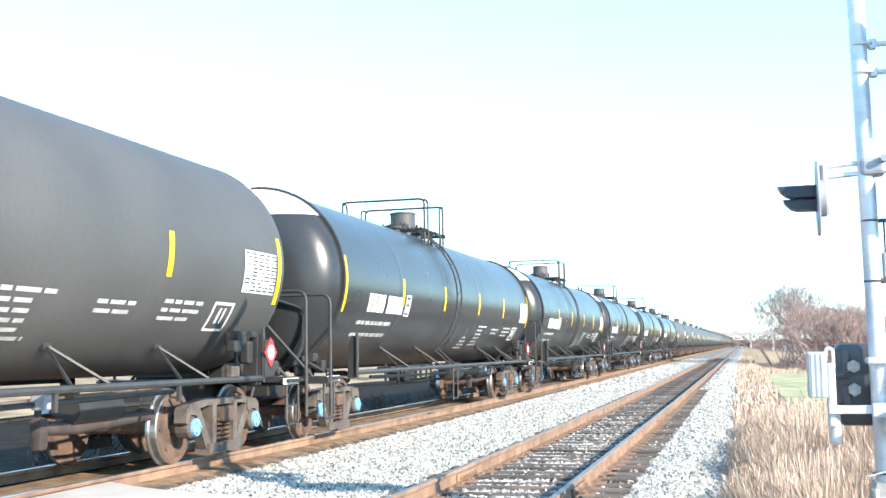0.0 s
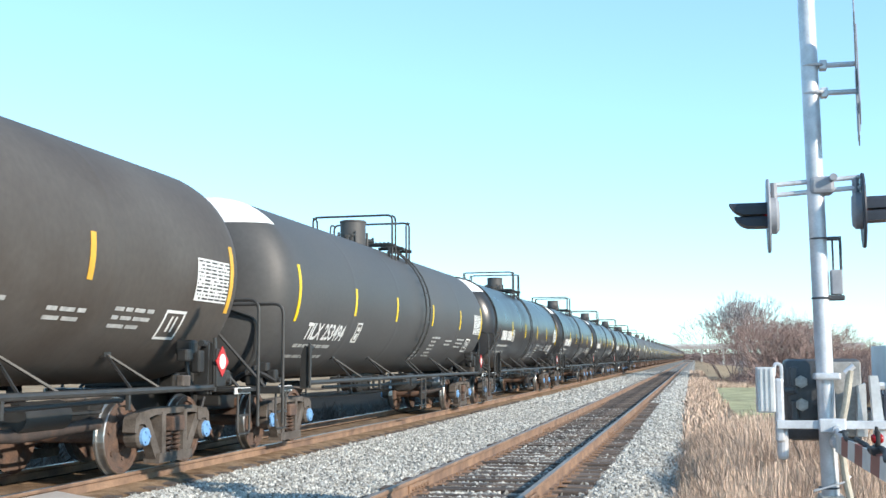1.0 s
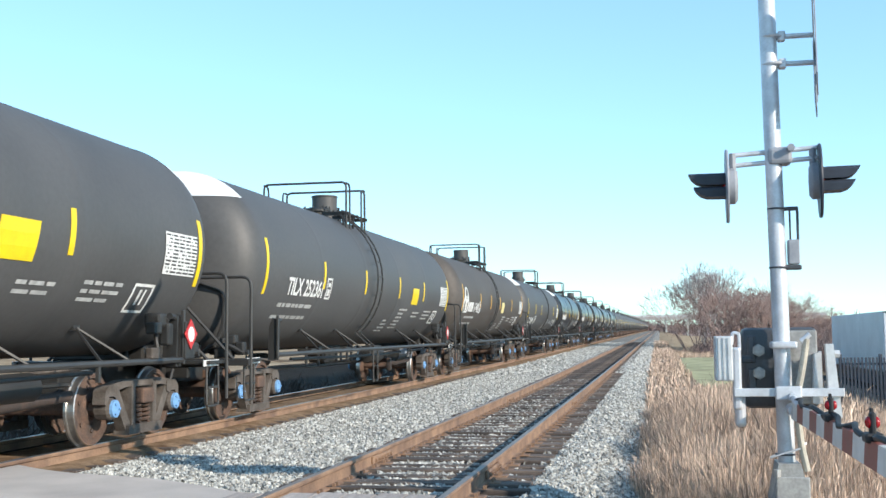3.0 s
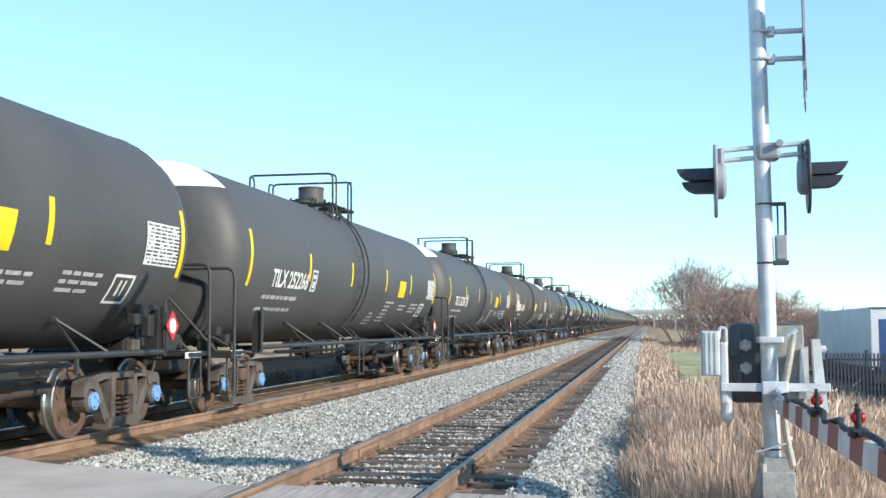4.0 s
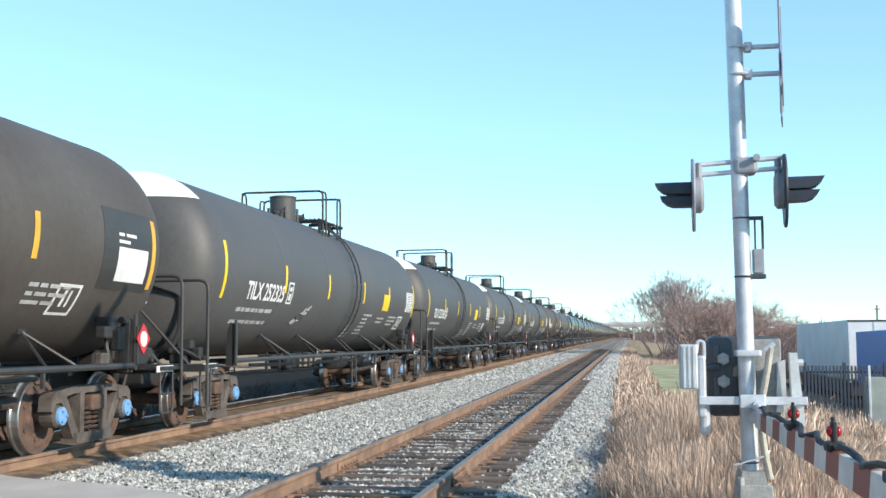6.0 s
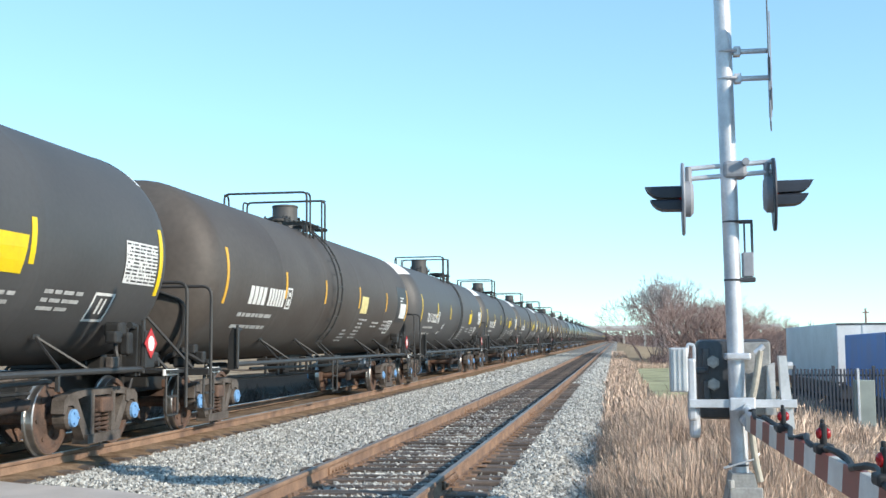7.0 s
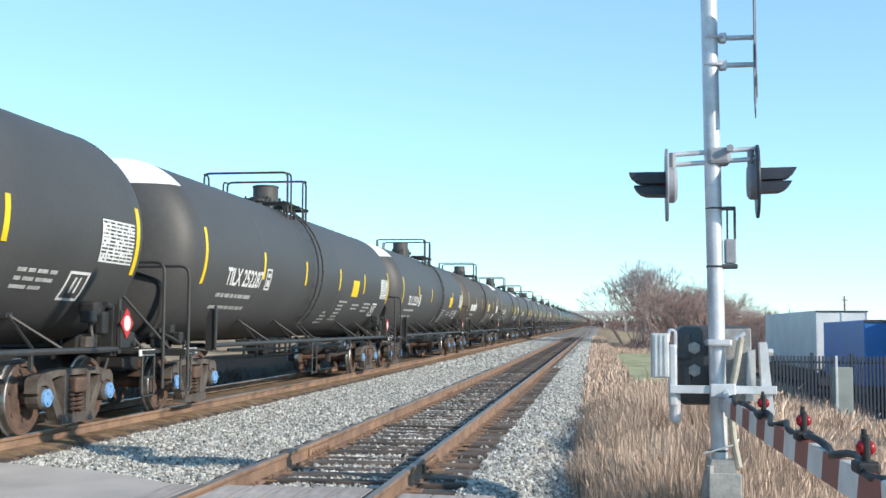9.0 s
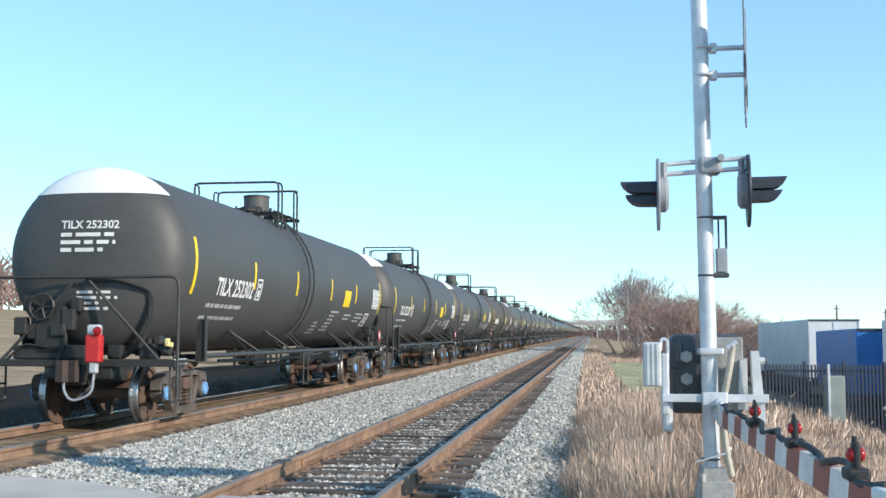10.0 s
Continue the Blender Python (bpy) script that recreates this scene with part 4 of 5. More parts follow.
    if logo:
        bm = bmesh.new()
        for cy, cv in ((-7.55, -0.3), (-7.2, -0.3), (-7.38, 0.0)):
            pts = [wrap(cy + 0.27 * math.cos(k * 0.3142), cv + 0.27 * math.sin(k * 0.3142), 0.012) for k in range(21)]
            tube(bm, pts, 0.02, 5)
        part("ring_emblem", bm, M_WHITE, car, "three white interlaced rings")
    if mark:
        letters, number = mark
        place = lambda u, v: wrap(-6.8 + shift + u, -0.53 + 0.85 * shift + v, 0.009)
        if letters is None:
            bm = bmesh.new()
            for k in range(4):
                decal(bm, -6.7 + k * 0.24, -6.52 + k * 0.24, -0.53, -0.2)
            part("company_mark", bm, M_WHITE, car, "white bars in place of the owner's mark")
            for k in range(0 if number else 6):
                bm = bmesh.new()
                decal(bm, -5.62 + k * 0.17, -5.5 + k * 0.17, -0.53, -0.2)
                part("number_mark", bm, M_WHITE, car)
            if number:
                text_part("car_number", number, 0.33, 0.95, lambda u, v: wrap(-5.6 + u, -0.53 + v, 0.009), car)
        else:
            text_part("car_number", letters + " " + number, 0.31, 2.08, place, car)
        # the end of the car
        back = lambda u, v: Vector((-0.42 + u, -HALF - 0.66 * max(0, 1 - (((v + 0.45) ** 2 + (u - 0.42) ** 2) ** 0.5 / R_TANK) ** 2.5) ** 0.4 - 0.012, Z_AXIS + 0.45 + v))
        if letters:
            text_part("end_number", letters + " " + number, 0.125, 0.95, lambda u, v: back(u, v), car)
            bm = bmesh.new()

            def on_head(b, y0, y1, v0, v1):
                n = 3
                for i in range(n):
                    ya, yb2 = y0 + (y1 - y0) * i / n, y0 + (y1 - y0) * (i + 1) / n
                    b.faces.new([b.verts.new(back(p, q)) for p, q in ((ya, v0), (yb2, v0), (yb2, v1), (ya, v1))])
            text_bars(bm, 0.0, -0.07, (0.9, 0.9, 0.7), 0.06, 0.06, seed=8, put=on_head)
            tagged(part("stencil_line", bm, M_WHITE, car, "three lines of white stencil writing"), kind="stuff")
            bm = bmesh.new()
            text_bars(bm, 0.28, -0.98, (0.55, 0.65, 0.35, 0.5), 0.045, 0.04, seed=12, put=on_head)
            tagged(part("stencil_line", bm, M_WHITE, car, "lines of small white stencil writing"), kind="stuff")
    return car


# the train: order from the last car forwards
V_TRAIN = 18.75
CARS = []
TILX = "matte black tank car with yellow stripes and white lettering"
SPEC = [
    ("matte black last tank car with a red end-of-train marker", dict(cap=True, mark=("TILX", "252302"), yellow_panel=3.55)),
    (TILX, dict(cap=True, mark=("TILX", "252287"), yellow_panel=3.55)),
    (TILX, dict(kind_b=True, cap=True, mark=("TILX", "252324"), yellow_panel=4.1)),
    ("dusty black tank car with white markings", dict(cap=False, mark=(None, None), yellow_panel=2.3, stripe=M_ORANGE, paint=M_DUSTY, panel_tilt=True, stripes=(-7.95, -4.6, -1.6, 1.7, 5.0, 8.05))),
    (TILX, dict(kind_b=True, cap=True, mark=("TILX", "252325"), yellow_panel=4.3, scuff=True)),
    (TILX, dict(cap=True, mark=("TILX", "252358"), yellow_panel=3.55)),
    (TILX, dict(cap=True, mark=("TILX", "252266"), yellow_panel=3.55)),
    (TILX, dict(cap=True, mark=("TILX", "252361"), yellow_panel=3.55)),
    ("brownish black tank car with a ring emblem and orange-yellow stripes", dict(cap=False, mark=(None, "67408"), yellow_panel=1.6, stripes=(-7.95, -4.25, -1.72, 0.75, 4.35, 8.05), logo=True, stripe=M_ORANGE, paint=M_DUSTY)),
    (TILX, dict(cap=True, kind_b=True, shift=-0.4, stripes=(-7.95, -4.8, -1.75, 1.68, 5.0, 8.08), mark=("TILX", "253494"))),
    ("glossy black tank car with a rimmed jacket", dict(paint=M_GLOSS, cap=True, ring=True, mark=(None, None))),
]
for i, (label, kw) in enumerate(SPEC):
    kw.setdefault("paint", M_TANK)
    CARS.append(make_car("tank_car", label=label, **kw))
for k in range(4):
    CARS.append(copy_thing(CARS[10], Matrix()))
far_car = make_car("tank_car", M_TANK, "distant black tank car", detail=False, cap=False)
CARS.append(far_car)
for k in range(34):
    CARS.append(copy_thing(far_car, Matrix()))


# the run is not quite even: metres ahead of the mean at each half second
UNEVEN = ((0.0, -0.5), (0.5, -0.8), (1.0, -0.45), (1.5, -0.4), (2.0, -0.15), (2.5, -0.05), (4.0, -0.22), (4.5, -0.28), (5.0, -0.3), (5.5, -0.35), (6.0, -0.3),
          (7.5, 0.63), (8.0, 0.53), (8.5, 0.4), (9.0, 0.32), (9.5, 0.28), (10.0, 0.25))


def run(t):
    """Metres run at t seconds."""
    return V_TRAIN * t + float(np.interp(t, [a for a, b in UNEVEN], [b for a, b in UNEVEN]))


def car_y(i, t):
    """Middle of the car i (0: the last) at t seconds."""
    return -30.36 + run(t) - (7 - i) * CAR_L


def car_pose(y):
    """A car on the line at y, pitched and turned with it."""
    return pose(FAR_C + drift(y), y, RAIL_Z + rise(y), math.degrees((rise(y + 5) - rise(y - 5)) / 10), 0, -math.degrees((drift(y + 5) - drift(y - 5)) / 10))


for i, c in enumerate(CARS):
    c.matrix_basis = car_pose(car_y(i, 0))

# ---------------------------------------------------------------- crossing signal
PX, PY = 0.995, 9.75


def at(x, z, dy=0.0):
    """A place on the signal: x across, z up, dy along the track from the mast's middle."""
    return Vector((x, PY + dy, z))


signal = thing("crossing_signal", "galvanised railway crossing mast with flashers, crossbuck and gate mechanism", "crossing signal")
bm = bmesh.new()
rod(bm, at(1.0, 0.35), at(0.95, 5.5), 0.068, 24)
rod(bm, at(0.95, 5.5), at(0.95, 5.54), 0.075, 24)
part("mast", bm, M_GALV, signal, smooth=True)
bm = bmesh.new()
lathe(bm, [(-0.05, 0.02), (-0.05, 0.16), (0.03, 0.15), (0.09, 0.1), (0.12, 0.02)], "y", 20)
bmesh.ops.translate(bm, verts=bm.verts, vec=(0.95, PY - 0.3, 5.5))
rod(bm, at(0.95, 5.3), at(0.95, 5.5, -0.3), 0.035, 8)
rod(bm, at(0.95, 5.5), at(0.95, 5.85, 0.22), 0.06, 8)
part("bell", bm, M_DARKBOX, signal, "dark warning bell on the mast top")
bm = bmesh.new()
prism(bm, [(0.80, -0.6), (1.24, -0.6), (1.16, 0.18), (1.09, 0.46), (0.92, 0.46), (0.86, 0.18)], "y", PY - 0.17, PY + 0.17)
box(bm, at(1.02, 0.05, -0.19), (0.26, 0.03, 0.62), bevel=0.01)
rod(bm, at(0.90, 0.36, -0.2), at(0.90, 0.42, -0.2), 0.03, 8)
part("junction_base", bm, M_BASE, signal, "tapered metal junction box base")
bm = bmesh.new()
box(bm, at(1.02, -0.62), (0.8, 0.8, 0.3), bevel=0.03)
part("foundation", bm, M_CONC, signal)
for z in (3.93, 3.70):
    bm = bmesh.new()
    rod(bm, at(1.0, z), at(1.32, z), 0.022, 10)
    tube(bm, [at(0.99 + 0.08 * math.cos(a * 0.4488), z, 0.08 * math.sin(a * 0.4488)) for a in range(15)], 0.012, 6)
    box(bm, at(1.07, z), (0.06, 0.08, 0.08), bevel=0.01)
    part("sign_arm", bm, M_GALV, signal)
for sgn in (-1, 1):
    bm = bmesh.new()
    box(bm, (0, 0, 0), (0.012, 1.22, 0.22), bevel=0.004, m=Matrix.Translation(at(1.335 + 0.008 * sgn, 3.86)) @ pose(0, 0, 0, 0, 0, -8) @ pose(0, 0, 0, sgn * 45))
    part("crossbuck_board", bm, M_TARGET, signal, "grey-backed crossbuck board seen edge-on")
bm = bmesh.new()
box(bm, (0, 0, 0), (0.012, 0.46, 0.26), bevel=0.004, m=Matrix.Translation(at(1.33, 3.42)) @ pose(0, 0, 0, 0, 0, -8))
box(bm, at(1.33, 3.62), (0.02, 0.05, 0.5))
part("sign_plate", bm, M_TARGET, signal, "small grey-backed plate seen edge-on")
for z in (2.965, 2.88):
    bm = bmesh.new()
    rod(bm, at(0.66, z - 0.01), at(1.33, z + 0.03), 0.02, 10)
    part("cross_arm", bm, M_GALV, signal)
bm = bmesh.new()
box(bm, at(1.02, 2.93), (0.19, 0.2, 0.14), bevel=0.03)
rod(bm, at(1.1, 2.98, -0.1), at(1.1, 2.98, -0.16), 0.03, 8)
part("arm_clamp", bm, M_TARGET, signal)


def flasher(x, z, s):
    """Round target with hooded lens that looks along s * x."""
    fl = tagged(new("flasher"), "flashing light with black round target and long hood")
    fl.parent = signal
    fl.matrix_basis = pose(x, PY, z, 0, 0, -2 if s < 0 else -5)
    bm = bmesh.new()
    lathe(bm, [(-0.012, 0.02), (-0.012, 0.3), (0.0, 0.305), (0.012, 0.3), (0.012, 0.02)], "x", 32)
    part("target", bm, M_TARGET if s < 0 else M_HOOD, fl, smooth=True)
    bm = bmesh.new()
    lathe(bm, [(-s * 0.012, 0.15), (-s * 0.06, 0.15), (-s * 0.085, 0.12), (-s * 0.09, 0.02)], "x", 24)
    rod(bm, (-s * 0.05, 0, 0.08), (-s * 0.05, 0, 0.27), 0.028, 8)
    part("housing", bm, M_TARGET, fl, smooth=True)
    bm = bmesh.new()
    lathe(bm, [(s * 0.014, 0.09), (s * 0.03, 0.08), (s * 0.04, 0.02)], "x", 24)
    part("lens", bm, M_LAMP_SIG, fl, "dark red round lens", smooth=True)
    for z, length, h, paint in ((0.005, 0.31, 0.1, M_HOOD), (-0.095, 0.27, 0.09, M_HOOD)):
        bm = bmesh.new()
        side = [(s * 0.012, z + h), (s * length, z + h), (s * length * 0.93, z + h * 0.62), (s * length * 0.8, z + h * 0.25), (s * length * 0.62, z + h * 0.04), (s * 0.012, z)]
        prism(bm, side, "y", -0.1, 0.1)
        bmesh.ops.bevel(bm, geom=[e for e in bm.edges if abs(e.verts[0].co.y - e.verts[1].co.y) < 0.01 and abs(e.verts[0].co.z - e.verts[1].co.z) < 0.001], offset=0.03, segments=3, affect="EDGES", profile=0.5)
        part("hood", bm, M_HOOD, fl, "black curved hood")


flasher(0.60, 2.70, -1)
flasher(1.335, 2.72, 1)
bm = bmesh.new()
box(bm, at(1.108, 2.145), (0.09, 0.1, 0.2), bevel=0.01)
part("relay_box", bm, M_TARGET, signal, "narrow grey metal box strapped to the mast")
bm = bmesh.new()
tube(bm, bent([at(1.06, 2.5, -0.02), at(1.145, 2.5, -0.02), at(1.145, 2.24, -0.02)], 0.02), 0.011, 6)
tube(bm, [at(1.085, 2.5, -0.02), at(1.085, 2.24, -0.02)], 0.008, 6)
box(bm, at(1.1, 2.5), (0.11, 0.06, 0.03), bevel=0.008)
box(bm, at(1.1, 2.02), (0.13, 0.09, 0.04), bevel=0.01)
part("box_frame", bm, M_DARKBOX, signal, "dark bracket frame over the narrow box")
for z in (2.5, 2.02, 0.52):
    bm = bmesh.new()
    tube(bm, [at(0.99 + 0.074 * math.cos(a * 0.4488), z, 0.074 * math.sin(a * 0.4488)) for a in range(15)], 0.008, 5)
    part("strap", bm, M_DARKBOX, signal)
# gate mechanism case behind the mast
bm = bmesh.new()
box(bm, at(0.99, 1.205, 0.3), (0.6, 0.34, 0.66), bevel=0.05)
part("mechanism_case", bm, M_DARKBOX, signal, "dark rounded gate mechanism case", smooth=True)
bm = bmesh.new()
box(bm, at(1.155, 1.21, 0.12), (0.25, 0.03, 0.6), bevel=0.012)
part("case_cover", bm, M_BASE, signal, "pale metal cover plate")
for z in (1.35, 1.165):
    bm = bmesh.new()
    c = at(0.815, z, 0.13)
    rod(bm, c, c + Vector((0, -0.07, 0)), 0.052, 6)
    rod(bm, c + Vector((0, -0.07, 0)), c + Vector((0, -0.085, 0)), 0.036, 10)
    part("case_nut", bm, M_BASE, signal, "large dull hexagonal nut")
bm = bmesh.new()
box(bm, at(0.76, 1.36, 0.12), (0.06, 0.03, 0.22), bevel=0.012)
box(bm, at(0.76, 1.1, 0.12), (0.06, 0.03, 0.2), bevel=0.012)
part("case_rib", bm, M_DARKBOX, signal)
bm = bmesh.new()
box(bm, at(1.0, 1.395, -0.02), (0.2, 0.2, 0.055), bevel=0.015)
rod(bm, at(1.13, 1.42, -0.1), at(1.2, 1.48, -0.1), 0.022, 8)
part("mast_clamp", bm, M_GALV, signal)
bm = bmesh.new()
tube(bm, bent([at(1.17, 1.44, -0.1), at(1.13, 1.2, -0.12), at(1.07, 0.95, -0.12), at(1.1, 0.6, -0.12), at(1.14, 0.4, -0.12)], 0.12), 0.028, 8)
part("conduit", bm, M_CONDUIT, signal, "flexible beige cable conduit")
bm = bmesh.new()
tube(bm, bent([at(0.9, 0.52, -0.1), at(0.85, 0.5, -0.12), at(1.1, 0.58, -0.14), at(1.14, 0.62, -0.1)], 0.05), 0.008, 5)
part("tie_wire", bm, M_GALV, signal)
# counterweight frame
bm = bmesh.new()
box(bm, at(1.015, 1.02, -0.16), (0.84, 0.05, 0.065), bevel=0.006)
part("frame_bar", bm, M_GALV, signal, "flat galvanised bar")
bm = bmesh.new()
box(bm, at(1.01, 1.015, -0.2), (0.2, 0.03, 0.11), bevel=0.01)
rod(bm, at(1.04, 0.985, -0.2), at(1.04, 0.985, -0.27), 0.035, 10)
part("pivot_bracket", bm, M_GALV, signal)
bm = bmesh.new()
box(bm, at(0.625, 1.13, -0.1), (0.07, 0.09, 0.5), bevel=0.02)
box(bm, at(0.645, 0.87, -0.06), (0.085, 0.12, 0.26), bevel=0.03)
part("counterweight", bm, M_GALV, signal, "galvanised counterweight arm")
bm = bmesh.new()
prism(bm, [(1.31, 1.40), (1.37, 1.40), (1.42, 0.82), (1.33, 0.82)], "y", PY - 0.14, PY - 0.05)
rod(bm, at(1.38, 1.32, -0.1), at(1.42, 1.32, -0.1), 0.03, 8)
part("counterweight", bm, M_ALU, signal, "pale tapered counterweight arm")
bm = bmesh.new()
prism(bm, [(1.24, 1.32), (1.30, 1.34), (1.30, 0.92), (1.22, 0.92)], "y", PY + 0.02, PY + 0.1)
part("rear_arm", bm, M_ALU, signal)
bm = bmesh.new()
box(bm, at(0.525, 1.29, -0.05), (0.14, 0.2, 0.36), bevel=0.012)
for k in range(3):
    box(bm, at(0.487 + 0.038 * k, 1.29, -0.155), (0.012, 0.012, 0.33))
part("terminal_box", bm, M_ALU, signal, "small aluminium terminal box")
bm = bmesh.new()
tube(bm, bent([at(0.59, 1.4, -0.1), at(0.6, 1.5, -0.1), at(0.65, 1.49, -0.1), at(0.65, 1.35, -0.1)], 0.03), 0.014, 6)
part("box_bracket", bm, M_GALV, signal)
bm = bmesh.new()
rod(bm, at(0.6, 1.28, 0), at(0.75, 1.28, 0.1), 0.03, 8)
part("box_stub", bm, M_DARKBOX, signal)

# ---------------------------------------------------------------- gate arm
GX, GZ = 1.035, 0.89
arm = thing("gate_arm", "lowered crossing gate arm with red and white stripes", "gate arm")
y0, y1 = 9.45, 4.6
n = 14
pitch = (y0 - y1) / n * 2
for k in range(n // 2):
    for j, (mt, nm) in enumerate(((M_GATEWHITE, "white_stripe"), (M_REDREF, "red_stripe"))):
        a = y0 - pitch * (k + 0.5 * j)
        b = a - pitch * 0.5
        bm = bmesh.new()
        h = 0.068
        sk = 0.03
        prism(bm, [(a + sk, GZ - h), (b + sk, GZ - h), (b - sk, GZ + h), (a - sk, GZ + h)], "x", GX - 0.02, GX + 0.02)
        part(nm, bm, mt, arm)
bm = bmesh.new()
box(bm, (GX + 0.03, 2.5, GZ - 0.02), (0.12, 4.1, 0.2), bevel=0.012)
part("end_sleeve", bm, M_GATEWHITE, arm, "plain white end section")
bm = bmesh.new()
tube(bm, [(GX + 0.02 * math.sin(i * 1.3), 9.3 - i * 0.12, GZ + 0.082 + 0.022 * math.sin(i * 0.95)) for i in range(41)], 0.017, 6)
part("lamp_cable", bm, M_RUBBER, arm, "black cable looped along the arm")
for y in (7.54, 6.19, 4.89):
    lamp = tagged(new("gate_lamp"), "red gate lamp on a black base")
    lamp.parent = arm
    lamp.matrix_basis = pose(GX, y, GZ + 0.062)
    bm = bmesh.new()
    box(bm, (0, 0, 0.02), (0.09, 0.12, 0.05), bevel=0.012)
    box(bm, (0, 0, 0.09), (0.03, 0.06, 0.11), bevel=0.01)
    box(bm, (0, 0.02, 0.15), (0.018, 0.03, 0.03), bevel=0.005)
    part("lamp_base", bm, M_RUBBER, lamp)
    for d in (-1, 1):
        bm = bmesh.new()
        lathe(bm, [(d * 0.014, 0.029), (d * 0.022, 0.029), (d * 0.033, 0.02), (d * 0.037, 0.004)], "x", 16)
        bmesh.ops.translate(bm, verts=bm.verts, vec=(0, 0, 0.095))
        part("lamp_lens", bm, M_LAMP_RED, lamp, "lit red lens", smooth=True)
bm = bmesh.new()
rod(bm, (1.04, 9.5, 0.98), (GX, 9.1, GZ + 0.05), 0.025, 8)
rod(bm, (GX, 9.6, GZ), (GX, 9.4, GZ), 0.05, 10)
part("arm_root", bm, M_GALV, arm)

# ---------------------------------------------------------------- plants


def blades(name, count, region, height, width, seed, material, lean=0.25, heads=0.12):
    """Upright dry stalks with leaning leaves and feathery heads, joined as one mesh."""
    rng = np.random.default_rng(seed)
    verts, faces = [], []
    for _ in range(count):
        x, y, hs = region(rng)
        z = max(ground_z(x, y), bed_z(x) + rise(y) if x < 0.15 else -9)
        h = height * hs * rng.uniform(0.55, 1.15)
        a = rng.uniform(0, 2 * math.pi)
        l = abs(rng.normal(0, lean)) * h
        w = width * rng.uniform(0.6, 1.4)
        cx, cy = math.cos(a) * l, math.sin(a) * l
        b = rng.uniform(0, math.pi)
        wx, wy = math.cos(b) * w, math.sin(b) * w
        i = len(verts)
        verts += [(x - wx, y - wy, z - 0.03), (x + wx, y + wy, z - 0.03),
                  (x + cx * 0.35 - wx, y + cy * 0.35 - wy, z + h * 0.6), (x + cx * 0.35 + wx, y + cy * 0.35 + wy, z + h * 0.6),
                  (x + cx, y + cy, z + h)]
        faces += [(i, i + 1, i + 3, i + 2), (i + 2, i + 3, i + 4)]
        if rng.random() < heads:
            i = len(verts)
            hw = w * 1.9
            t = h * rng.uniform(0.12, 0.2)
            px, py = x + cx, y + cy
            verts += [(px, py, z + h - t), (px + math.cos(b) * hw, py + math.sin(b) * hw, z + h - t * 0.4), (px + cx * 0.15, py + cy * 0.15, z + h + t * 0.4), (px - math.cos(b) * hw, py - math.sin(b) * hw, z + h - t * 0.3)]
            faces += [(i, i + 1, i + 2, i + 3)]
    me = bpy.data.meshes.new(name)
    me.from_pydata(verts, [], faces)
    me.materials.append(material)
    return new(name, me)


def clump(x, y):
    return 0.75 + 0.45 * noise.noise((x * 0.7, y * 0.5, 4.0))


def reed_near(rng):
    y = 9.8 + 17 * rng.random() ** 1.3
    x = -0.25 + 0.25 * rng.random() + 5.5 * rng.random() ** 1.2 + 0.15 * math.sin(y * 1.7)
    edge = min(1.0, 0.4 + (x + 0.25) * 0.7) * (1.0 if x < 1.6 else max(0.3, 1.0 - 0.42 * (x - 1.6)))
    return x, y, clump(x, y) * edge * (0.55 + 0.45 * min(1, (y - 9.8) / 2.2) if y < 12 else 1.0 if y < 16 else max(0.6, 1.0 - 0.05 * (y - 16)))


def reed_far(rng):
    y = 26 + 55 * rng.random()
    x = -0.3 + 9 * rng.random() ** 1.1
    if 0.9 + 0.012 * (y - 36) < x < 5 and 37 < y < 75:
        return reed_far(rng)
    return x, y, (0.36 + 0.36 * noise.noise((x * 0.4, y * 0.2, 9.0)))


def grass_verge(rng):
    y = 30 + 120 * rng.random() ** 1.5
    return -0.3 + 1.5 * rng.random(), y, 0.35 + 0.2 * rng.random()


tagged(blades("tall_dry_grass", 105000, reed_near, 1.25, 0.0023, 11, M_REED, lean=0.34, heads=0.3), "tall dry tan grass beside the ballast", "grass", kind="stuff")
tagged(blades("tall_dry_grass", 26000, reed_far, 1.0, 0.009, 12, M_REED), "dry tan grass along the ditch", "grass", kind="stuff")
tagged(blades("tall_dry_grass", 6000, grass_verge, 0.9, 0.02, 13, M_REED), "low dry grass on the track verge", "grass", kind="stuff")

# green strip of lawn
bm = bmesh.new()
lx, ly = np.linspace(0.6, 6, 10), np.linspace(36, 78, 16)
g = [[bm.verts.new((x + 0.2 * math.sin(y) + 0.02 * (y - 36), y, ground_z(x, y) + 0.06)) for y in ly] for x in lx]
for i in range(len(lx) - 1):
    for j in range(len(ly) - 1):
        bm.faces.new((g[i][j], g[i + 1][j], g[i + 1][j + 1], g[i][j + 1]))
tagged(part("lawn", bm, M_LAWN, smooth=True), "strip of mown green grass", "lawn", kind="structure")


